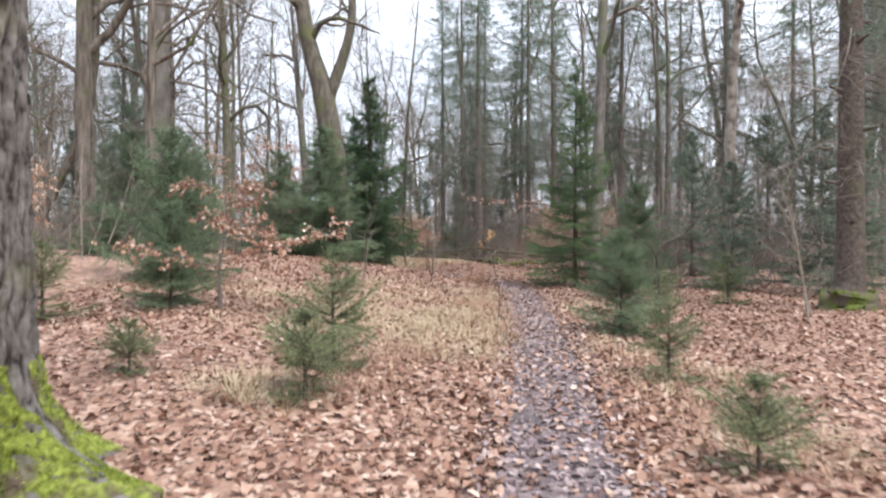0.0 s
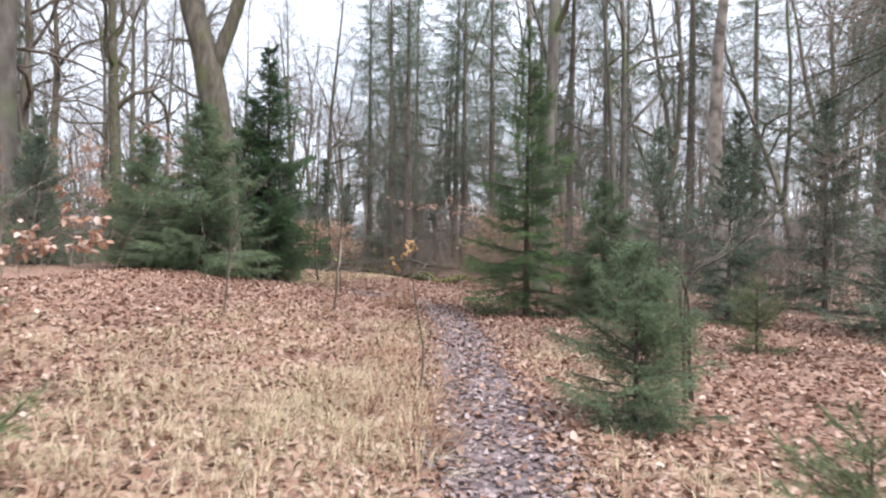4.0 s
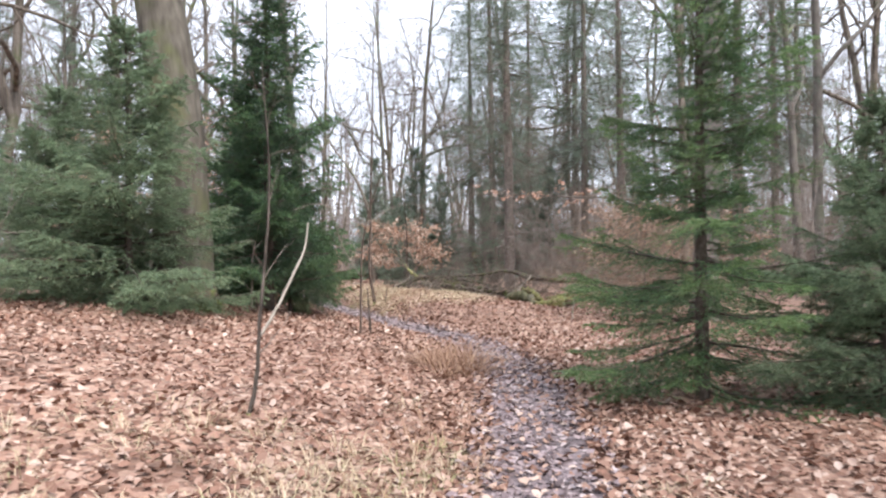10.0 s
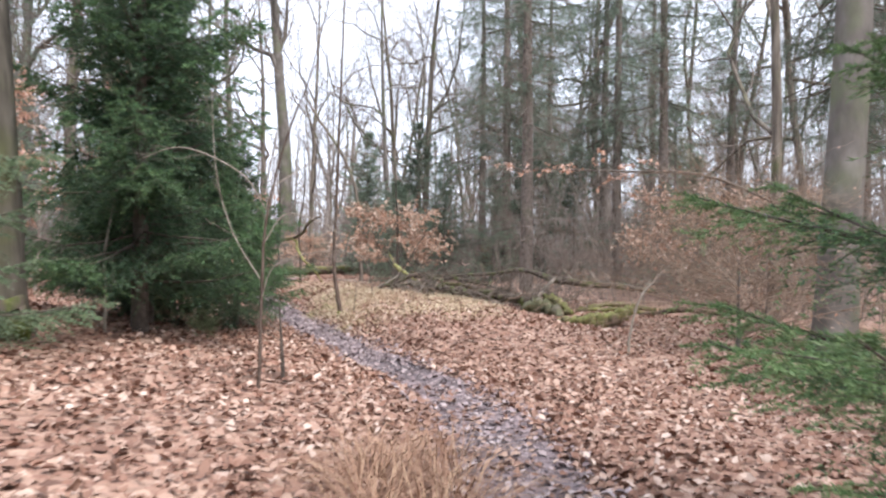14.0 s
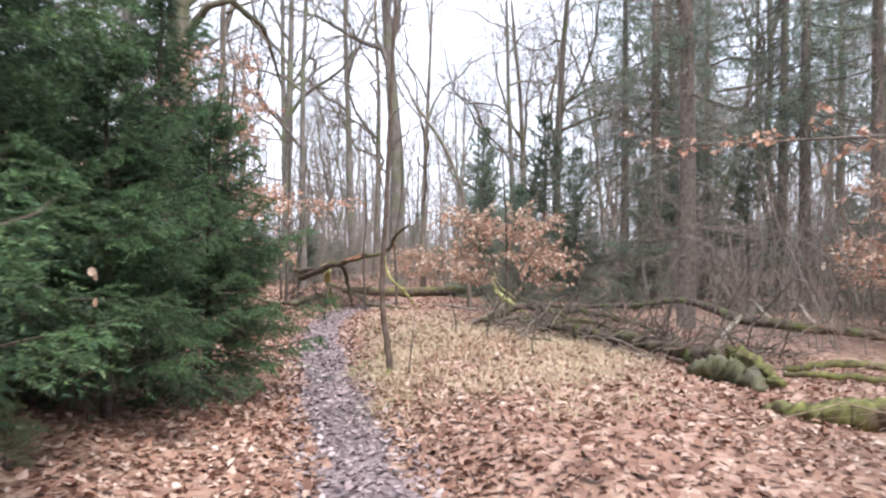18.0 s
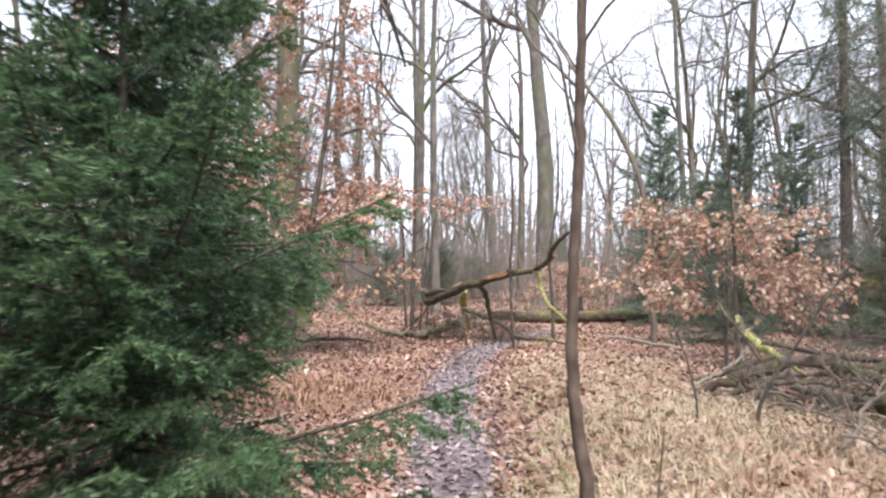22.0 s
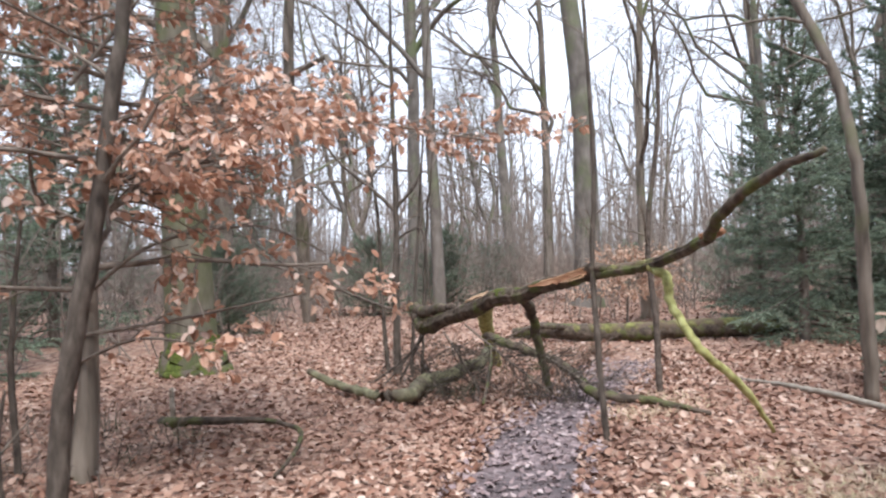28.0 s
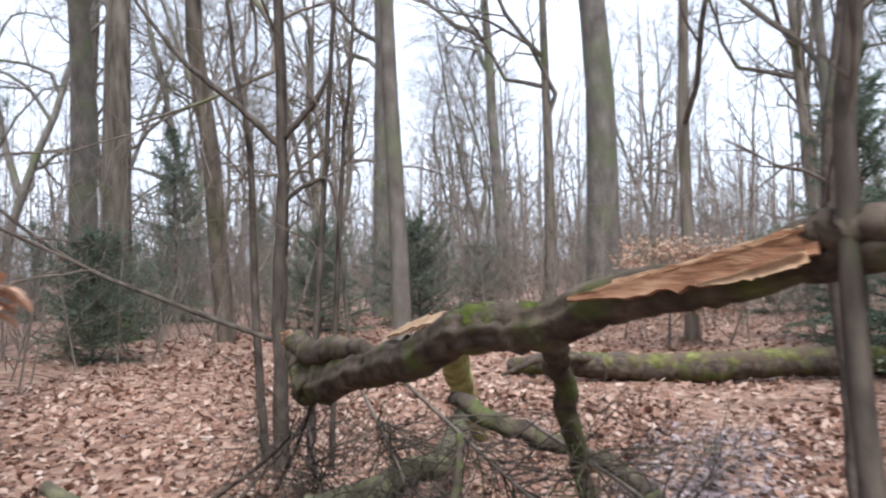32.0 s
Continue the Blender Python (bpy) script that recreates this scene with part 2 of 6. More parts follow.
m_brush = material("brush_twig", [(0.3, (0.19, 0.158, 0.135)), (0.7, (0.31, 0.27, 0.235))], scale=3, bump=0)
m_bark_brown = material("brown_bark", [(0.3, (0.064, 0.0459, 0.0362)), (0.5, (0.109, 0.08, 0.0641)), (0.75, (0.166, 0.128, 0.105))], scale=14, stretch=(1, 1, 0.6), bump=0.5)
m_brush_brown = material("brown_twig", [(0.3, (0.22, 0.161, 0.119)), (0.7, (0.374, 0.287, 0.219))], scale=6, bump=0)
m_stem = material("dark_stem", [(0.3, (0.045, 0.037, 0.031)), (0.5, (0.09, 0.075, 0.063)), (0.75, (0.16, 0.135, 0.115))], scale=18, stretch=(1, 1, 0.35), bump=0.5,
                  second=((0.11, 0.12, 0.06), 2.5, 0.58, 0.75))
m_twig_pale = material("pale_twig", [(0.3, (0.23, 0.20, 0.165)), (0.7, (0.37, 0.33, 0.28))], scale=14, bump=0.1)
m_dead = material("dead_wood", [(0.3, (0.036, 0.0279, 0.0221)), (0.5, (0.084, 0.0656, 0.051)), (0.75, (0.168, 0.135, 0.106))], scale=13, stretch=(1, 1, 1),
                  bump=1.0, detail=9, second=((0.1, 0.119, 0.0382), 4.5, 0.50, 0.66))
m_mossy = material("mossy_wood", [(0.3, (0.07, 0.064, 0.03)), (0.5, (0.150, 0.152, 0.055)), (0.72, (0.26, 0.27, 0.095))], scale=12, bump=0.9,
                   second=((0.12, 0.09, 0.065), 3.2, 0.46, 0.60))
m_moss = material("moss", [(0.3, (0.075, 0.095, 0.018)), (0.5, (0.18, 0.22, 0.04)), (0.75, (0.33, 0.375, 0.095))], scale=26, bump=1.0, rough=1.0,
                  second=((0.105, 0.08, 0.06), 5.0, 0.50, 0.62))
m_moss_tip = material("moss_shoot", [(0.0, (0.11, 0.15, 0.02)), (0.5, (0.24, 0.30, 0.05)), (1.0, (0.42, 0.46, 0.13))], island=True, bump=0, rough=0.9, thin=0.3)
m_weed = material("dead_weed", [(0.0, (0.20, 0.11, 0.075)), (0.6, (0.33, 0.20, 0.135)), (1.0, (0.48, 0.33, 0.22))], island=True, rough=0.8, bump=0)
m_lichen = material("lichen_bark", [(0.3, (0.16, 0.15, 0.06)), (0.5, (0.34, 0.34, 0.13)), (0.72, (0.50, 0.50, 0.24))], scale=14, bump=0.6,
                    second=((0.14, 0.11, 0.075), 4.0, 0.60, 0.72))
m_copper_pale = material("pale_beech_leaf", [(0.0, (0.493, 0.274, 0.186)), (0.5, (0.672, 0.456, 0.336)), (1.0, (0.85, 0.707, 0.58))], island=True, rough=0.6, bump=0.1, scale=40,
                         thin=0.3)
m_oak_leaf = material("dry_oak_leaf", [(0.0, (0.34, 0.18, 0.075)), (0.5, (0.50, 0.30, 0.13)), (1.0, (0.66, 0.46, 0.24))], island=True, rough=0.6, bump=0.1, scale=40, thin=0.3)
m_moss_dark = material("dark_moss", [(0.3, (0.05, 0.065, 0.018)), (0.5, (0.10, 0.13, 0.03)), (0.75, (0.18, 0.21, 0.055))], scale=20, bump=0.9, rough=1.0,
                       second=((0.12, 0.10, 0.08), 4.0, 0.45, 0.60))
m_grey_moss = material("grey_mossy_bark", [(0.3, (0.0861, 0.082, 0.0561)), (0.5, (0.168, 0.164, 0.102)), (0.72, (0.262, 0.262, 0.162))], scale=11, detail=8, bump=0.8,
                       second=((0.107, 0.0861, 0.068), 4.0, 0.50, 0.66))
m_split = material("split_wood", [(0.3, (0.115, 0.051, 0.0306)), (0.5, (0.245, 0.122, 0.068)), (0.75, (0.403, 0.252, 0.16))], scale=16, stretch=(0.5, 0.5, 3), bump=0.8)
m_split_pale = material("fresh_split_wood", [(0.3, (0.40, 0.25, 0.15)), (0.6, (0.58, 0.41, 0.27)), (0.8, (0.68, 0.53, 0.38))], scale=20, bump=0.5)
m_birch = material("pale_bark", [(0.35, (0.14, 0.115, 0.10)), (0.5, (0.30, 0.26, 0.225)), (0.75, (0.45, 0.40, 0.35))], scale=4, bump=0.4)
# Wood lightened towards grey, so the far trees' haze is in their colour.
m_far_hazed = material("far_wood", [(0.3, (0.20, 0.18, 0.168)), (0.7, (0.31, 0.285, 0.265))], scale=2, bump=0)


# ---- mesh making ----
def mesh(name, v, f, mat, smooth=True, slots=None):
    """A mesh from arrays of corners and of faces that all have three or all have four corners; f may be a list of such arrays,
    mat a list of materials, of which slots gives the number for each array."""
    me = bpy.data.meshes.new(name)
    arrays = f if isinstance(f, list) else [f]
    slots = [k for k, g in zip(slots or [0] * len(arrays), arrays) if len(g)]
    groups = [g for g in arrays if len(g)]
    idx = np.concatenate([g.ravel() for g in groups]).astype(np.int32)
    tot = np.concatenate([np.full(len(g), g.shape[1]) for g in groups]).astype(np.int32)
    me.vertices.add(len(v))
    me.vertices.foreach_set("co", np.asarray(v, np.float32).ravel())
    me.loops.add(len(idx))
    me.loops.foreach_set("vertex_index", idx)
    me.polygons.add(len(tot))
    me.polygons.foreach_set("loop_start", np.concatenate([[0], np.cumsum(tot)[:-1]]).astype(np.int32))
    me.polygons.foreach_set("loop_total", tot)
    if smooth:
        me.polygons.foreach_set("use_smooth", np.ones(len(tot), bool))
    for one in (mat if isinstance(mat, list) else [mat]):
        me.materials.append(one)
    if any(slots):
        me.polygons.foreach_set("material_index", np.repeat(slots, [len(g) for g in groups]).astype(np.int32))
    me.update(calc_edges=True)
    return me


def part(name, me, parent, label=""):
    ob = new(name, me)
    ob.parent = parent
    return tagged(ob, label)


def unit(a):
    return a / np.maximum(np.linalg.norm(a, axis=-1, keepdims=True), 1e-9)


def grow(rng, start, way, length, k, wobble, up=0.0):
    """Paths of k points, one from each start."""
    p, d, out = start, unit(way), [start]
    for _ in range(k - 1):
        d = unit(d + rng.normal(0, wobble, d.shape) + np.array([0, 0, up]))
        p = p + d * (length / (k - 1))[:, None]
        out.append(p)
    return np.stack(out, 1)


def along(paths, i, s):
    """Places and directions at the shares s of the paths number i."""
    k = paths.shape[1]
    x = np.clip(s * (k - 1), 0, k - 1.001)
    a = x.astype(int)
    p, q = paths[i, a], paths[i, a + 1]
    return p + (q - p) * (x - a)[:, None], unit(q - p)


def spawn(rng, paths, radii, count, s0, s1, angle, spread=0.25):
    """Children of the paths: parent number, share, start, way, radius there."""
    n = len(paths)
    i = np.repeat(np.arange(n), count)
    s = (s0 + (s1 - s0) * (np.tile(np.arange(count), n) + rng.random(n * count)) / count)
    p, t = along(paths, i, s)
    side = unit(np.cross(t, rng.normal(size=t.shape)))
    a = radians(angle) + rng.normal(0, spread, n * count)
    way = t * np.cos(a)[:, None] + side * np.sin(a)[:, None]
    k = radii.shape[1]
    r = radii[i, np.clip((s * (k - 1)).round().astype(int), 0, k - 1)]
    return i, s, p, way, r


def tubes(paths, radii, sides, cap=False):
    n, k, _ = paths.shape
    t = unit(np.gradient(paths, axis=1))
    mean = unit(paths[:, -1] - paths[:, 0])
    ref = np.where(np.abs(mean[:, :1]) < 0.7, np.array([[1.0, 0, 0]]), np.array([[0, 1.0, 0]]))[:, None, :]
    u = unit(np.cross(t, ref))
    w = np.cross(t, u)
    a = np.arange(sides) * 2 * math.pi / sides
    ring = u[:, :, None] * np.cos(a)[:, None] + w[:, :, None] * np.sin(a)[:, None]
    v = (paths[:, :, None] + ring * radii[:, :, None, None]).reshape(-1, 3)
    b = (np.arange(n) * k * sides)[:, None, None] + (np.arange(k - 1) * sides)[None, :, None] + np.arange(sides)
    c = b - np.arange(sides) + (np.arange(sides) + 1) % sides
    f = np.stack([b, c, c + sides, b + sides], -1).reshape(-1, 4)
    return v, f


def taper(r0, k, end=0.25, power=1.0):
    return np.asarray(r0)[:, None] * (1 - (1 - end) * np.linspace(0, 1, k) ** power)


def merge(items):
    vs, fs, o = [], [], 0
    for v, f in items:
        vs.append(v)
        fs.append(f + o)
        o += len(v)
    return np.concatenate(vs), fs


def leaf_cards(rng, pos, way, up, size, fold=0.35, slim=0.34):
    """Pointed oval leaves, folded on the midrib: six corners and two faces each."""
    t = unit(way)
    s = unit(np.cross(t, up))
    n = np.cross(s, t)
    z = size[:, None]
    w = z * slim * rng.uniform(0.75, 1.25, (len(pos), 1))
    lift = fold * w
    curl = rng.normal(0.0, 0.22, (len(pos), 1)) * z
    tip = pos + t * z + n * curl
    v = np.stack([pos, pos + t * z * 0.3 - s * w + n * lift, pos + t * z * 0.72 - s * w * 0.8 + n * (lift + curl * 0.5), tip,
                  pos + t * z * 0.72 + s * w * 0.8 + n * (lift + curl * 0.5), pos + t * z * 0.3 + s * w + n * lift], 1).reshape(-1, 3)
    b = np.arange(len(pos))[:, None] * 6
    return v, np.concatenate([b + np.array([0, 3, 2, 1]), b + np.array([0, 5, 4, 3])])


def needles(rng, paths, per, length, width, flat=0.5):
    """Needles on all sides of the twigs, one face each."""
    n = len(paths)
    i = np.repeat(np.arange(n), per)
    p, t = along(paths, i, rng.random(n * per))
    side = unit(np.cross(t, rng.normal(size=t.shape) * np.array([1, 1, 1 / max(flat, 0.05)])))
    way = unit(t * 0.75 + side * 0.85 + np.array([0, 0, 0.12]))
    across = unit(np.cross(way, rng.normal(size=t.shape))) * width * 0.5
    tip = p + way * (length * rng.uniform(0.7, 1.2, (n * per, 1)))
    v = np.stack([p - across, p + across, tip], 1).reshape(-1, 3)
    return v, np.arange(len(v)).reshape(-1, 3)


# ---- the lie of the land ----
TRACK = np.array([(0.2, -40), (0.3, -6), (0.6, 0), (1.0, 4.5), (1.42, 8.8), (1.58, 11), (1.75, 14.3), (1.9, 17), (1.95, 19), (1.9, 21.3), (1.7, 22.8),
                  (1.2, 25), (0.6, 26.3), (0.0, 27.2), (-1.0, 29.1), (-1.9, 30.6), (-2.7, 32.1), (-3.6, 33.8), (-4.5, 35.5), (-5.4, 37.4), (-6.2, 39.5),
                  (-6.8, 41.7), (-7.0, 45), (-7.6, 52), (-9, 120)])


def track_x(y):
    return np.interp(y, TRACK[:, 1], TRACK[:, 0])


def smooth(a, b, x):
    s = np.clip((x - a) / (b - a), 0, 1)
    return s * s * (3 - 2 * s)


def height(x, y):
    """The ground: a low bank on one side of the path, small hollows, the path a little worn down."""
    x, y = np.asarray(x, float), np.asarray(y, float)
    side = track_x(y) - x
    bank = 0.34 * smooth(0.4, 3.2, side) * smooth(2, 10, y) * (1 - smooth(26, 33, y))
    bank = bank + (0.46 * smooth(2.2, 6.5, side) + 0.2 * smooth(6, 20, side)) * smooth(7, 18, y) * (1 - smooth(26, 36, y)) + 0.15 * smooth(1, 6, -side) * (1 - smooth(10, 22, y))
    bank = bank + 0.16 * smooth(1.5, 4.5, side) * smooth(38, 44, y)
    bank = bank + 0.30 * smooth(0.3, 1.5, -side) * (1 - 0.6 * smooth(2.5, 5, -side)) * smooth(26, 30, y) * (1 - smooth(37, 42, y))
    bumps = 0.035 * np.sin(x * 1.3 + 0.7 * y) * np.sin(y * 0.9 - 0.4 * x) + 0.02 * np.sin(x * 3.1 + 1.0) * np.sin(y * 2.7 + x)
    return bank + bumps * smooth(0.2, 1.5, np.abs(side)) - 0.04 * (1 - smooth(0.1, 0.8, np.abs(side)))


def steps(lo, near_lo, near_hi, hi, fine):
    a = np.arange(near_lo, near_hi + 1e-6, fine)
    left, right = [near_lo], [near_hi]
    while left[-1] > lo:
        left.append(left[-1] - max(fine, 0.25 * (near_lo - left[-1] + fine)))
    while right[-1] < hi:
        right.append(right[-1] + max(fine, 0.25 * (right[-1] - near_hi + fine)))
    return np.array(left[:0:-1] + list(a) + right[1:])


gx, gy = steps(-600, -16, 14, 600, 0.22), steps(-500, -3, 56, 700, 0.22)
X, Y = np.meshgrid(gx, gy)
ga = np.arange(len(gx) * len(gy)).reshape(len(gy), len(gx))
tagged(new("ground", mesh("ground", np.stack([X, Y, height(X, Y)], -1).reshape(-1, 3),
                          np.stack([ga[:-1, :-1], ga[:-1, 1:], ga[1:, 1:], ga[1:, :-1]], -1).reshape(-1, 4), m_ground)),
       "woodland floor deep in brown fallen leaves", "ground", kind="structure")

# the trodden path, a ragged strip
rng = np.random.default_rng(3)
py = np.arange(-5, 46, 0.12)
pn = 9
half = 0.46 + 0.06 * (1 - smooth(14, 24, py)) + 0.10 * np.sin(py * 1.9) + 0.07 * np.sin(py * 4.3 + 1) - 0.06 * smooth(26, 30, py)
PX = track_x(py)
PX = np.convolve(np.pad(PX, 8, mode="edge"), np.ones(17) / 17, mode="valid")
across = np.linspace(-1, 1, pn)
jag = rng.normal(0, 0.035, (len(py), pn)) * (np.abs(across) > 0.9)
half = half * (1 - 0.9 * smooth(41.5, 45.5, py))
sx = PX[:, None] + half[:, None] * across + jag
sy = np.repeat(py[:, None], pn, 1)
sz = height(sx, sy) + np.where(np.abs(across) > 0.9, -0.012, 0.012)
pa = np.arange(len(py) * pn).reshape(len(py), pn)
tagged(new("path", mesh("path", np.stack([sx, sy, sz], -1).reshape(-1, 3),
                        np.stack([pa[:-1, :-1], pa[:-1, 1:], pa[1:, 1:], pa[1:, :-1]], -1).reshape(-1, 4), m_path)),
       "narrow trodden footpath of dark mud and shredded leaves", "path", kind="structure")


def scatter(rng, n, lo, hi, y0, y1):
    """Places beside the path: distance from its middle between lo and hi, on both sides."""
    y = rng.uniform(y0, y1, n)
    x = track_x(y) + rng.uniform(lo, hi, n) * rng.choice([-1, 1], n)
    return x, y


def litter(name, label, rng, x, y, size, mat, lift, tilt=0.35):
    n = len(x)
    a = rng.uniform(0, 2 * math.pi, n)
    way = np.stack([np.cos(a), np.sin(a), rng.normal(0, tilt, n)], 1)
    up = unit(np.stack([rng.normal(0, tilt, n), rng.normal(0, tilt, n), np.ones(n)], 1))
    up *= rng.choice([-1, 1], n)[:, None]
    z = height(x, y) + lift + rng.random(n) * 0.025
    v, f = leaf_cards(rng, np.stack([x, y, z], 1), way, up, size * rng.uniform(0.5, 1.3, n), fold=0.5, slim=0.36)
    return tagged(new(name, mesh(name, v, f, mat)), label, "leaves", kind="stuff")


for y0, y1 in ((3, 17), (17, 31), (31, 47)):
    n = int((y1 - y0) * 3900)
    u = rng.random(n) ** 1.5
    y = rng.uniform(y0, y1, n)
    x = track_x(y) + (0.40 + 7.0 * u) * rng.choice([-1, 1], n)
    litter("fallen_leaves", "dry pinkish brown oak and beech leaves lying on the ground", rng, x, y, 0.067, m_leaf, 0.006)
y = rng.uniform(46, 60, 16000)
litter("fallen_leaves", "brown leaves lying beyond the fallen limb", rng, rng.uniform(-17, -1, 16000), y, 0.085, m_leaf, 0.006)
x, y = scatter(rng, 2600, 0, 0.5, 2, 26)
litter("fallen_leaves", "dry leaves blown over the footpath", rng, x, y, 0.07, m_leaf, 0.018, 0.2)
x, y = scatter(rng, 14000, 0, 0.55, 2, 46)
litter("path_leaves", "trodden wet leaves on the footpath", rng, x, y, 0.06, m_leaf_wet, 0.016, 0.16)


def grass(name, label, rng, x, y, tall, per, mat=None, thick=0.0026):
    """Tufts of dry blades that bend over, each with its own root."""
    n = len(x) * per
    i = np.repeat(np.arange(len(x)), per)
    a = rng.uniform(0, 2 * math.pi, n)
    out = np.stack([np.cos(a), np.sin(a), np.zeros(n)], 1)
    root = np.stack([x[i], y[i], np.zeros(n)], 1) + out * (rng.random((n, 1)) * 0.16)
    root[:, 2] = height(root[:, 0], root[:, 1]) - 0.01
    h = tall * rng.uniform(0.4, 1.1, (n, 1))
    lean = rng.uniform(0.4, 1.9, (n, 1))
    mid = root + out * h * 0.42 * lean + np.array([0, 0, 1]) * h * (0.66 - 0.22 * lean)
    tip = mid + (out + rng.normal(0, 0.35, (n, 3)) * np.array([1, 1, 0.1])) * h * 0.6 * lean + np.array([0, 0, 1]) * h * (0.36 - 0.30 * lean)
    s = np.stack([-np.sin(a), np.cos(a), np.zeros(n)], 1) * thick
    v = np.stack([root - s, root + s, mid + s, mid - s, tip], 1).reshape(-1, 3)
    b = np.arange(n)[:, None] * 5
    return tagged(new(name, mesh(name, v, [b + np.array([0, 1, 2, 3]), b + np.array([3, 2, 4])], mat or m_grass)), label, "grass", kind="stuff")


def patch(rng, n, cx, cy, rx, ry):
    a, r = rng.uniform(0, 2 * math.pi, n), np.sqrt(rng.random(n))
    return cx + rx * r * np.cos(a), cy + ry * r * np.sin(a)


for n, cx, cy, rx, ry, tall, per in ((330, -0.3, 14.0, 1.7, 4.8, 0.20, 22), (130, 0.5, 11.0, 0.8, 2.8, 0.30, 20), (60, 3.1, 13.8, 0.7, 2.0, 0.22, 22),
                                     (40, 0.9, 17.6, 0.5, 2.4, 0.26, 18), (520, -0.5, 33.0, 1.6, 3.4, 0.20, 22), (260, -3.6, 38.6, 1.2, 2.6, 0.14, 18),
                                     (60, -2.5, 36.0, 1.0, 2.0, 0.18, 18), (60, -6.0, 42.6, 0.5, 0.8, 0.15, 12), (50, 0.6, 30.8, 0.9, 1.6, 0.18, 18),
                                     (110, -0.9, 9.6, 1.0, 1.8, 0.24, 20), (60, 2.6, 8.6, 0.7, 2.2, 0.22, 20), (40, -3.2, 13.2, 2.2, 1.6, 0.22, 18), (40, -4.2, 12.6, 2.0, 1.4, 0.22, 16), (30, 2.9, 16.6, 0.5, 1.6, 0.16, 16),
                                     (220, -2.0, 33.6, 0.9, 2.2, 0.20, 22), (90, -3.3, 36.6, 0.8, 1.8, 0.14, 18), (70, -4.6, 39.6, 0.6, 1.2, 0.13, 16), (110, -1.6, 11.4, 1.6, 2.6, 0.22, 18), (30, -1.2, 6.2, 0.5, 0.5, 0.30, 22), (26, 2.6, 5.2, 0.5, 0.7, 0.22, 18)):
    x, y = patch(rng, n, cx, cy, rx, ry)
    keep = np.abs(track_x(y) - x) > 0.42
    grass("dry_grass", "tufts of bleached dry grass among the leaves", rng, x[keep], y[keep], tall, per)
for n, cx, cy, rx, ry, tall, per in ((26, -2.3, 33.2, 0.35, 1.2, 0.16, 26), (10, -3.2, 35.2, 0.3, 0.6, 0.14, 24), (14, 1.1, 17.6, 0.3, 1.6, 0.15, 22), (8, -1.2, 30.4, 0.25, 0.5, 0.15, 22)):
    x, y = patch(rng, n, cx, cy, rx, ry)
    keep = np.abs(track_x(y) - x) > 0.40
    grass("green_grass", "tufts of yellowish green grass beside the path", rng, x[keep], y[keep], tall, per, m_grass_green)
for n, cx, cy, rx, ry, tall, per in ((150, 0.75, 12.6, 0.55, 3.2, 0.34, 9), (60, -0.6, 7.6, 0.9, 1.4, 0.36, 9), (60, 2.5, 6.6, 0.6, 2.2, 0.30, 9), (50, 1.15, 18.2, 0.4, 2.6, 0.30, 9),
                                     (60, -1.0, 32.6, 0.5, 2.0, 0.30, 8), (46, 1.0, 22.8, 0.36, 1.0, 0.55, 20)):
    x, y = patch(rng, n, cx, cy, rx, ry)
    keep = np.abs(track_x(y) - x) > 0.40
    grass("dead_weeds", "thin reddish brown dead weeds beside the path", rng, x[keep], y[keep], tall, per, m_weed, 0.0028)


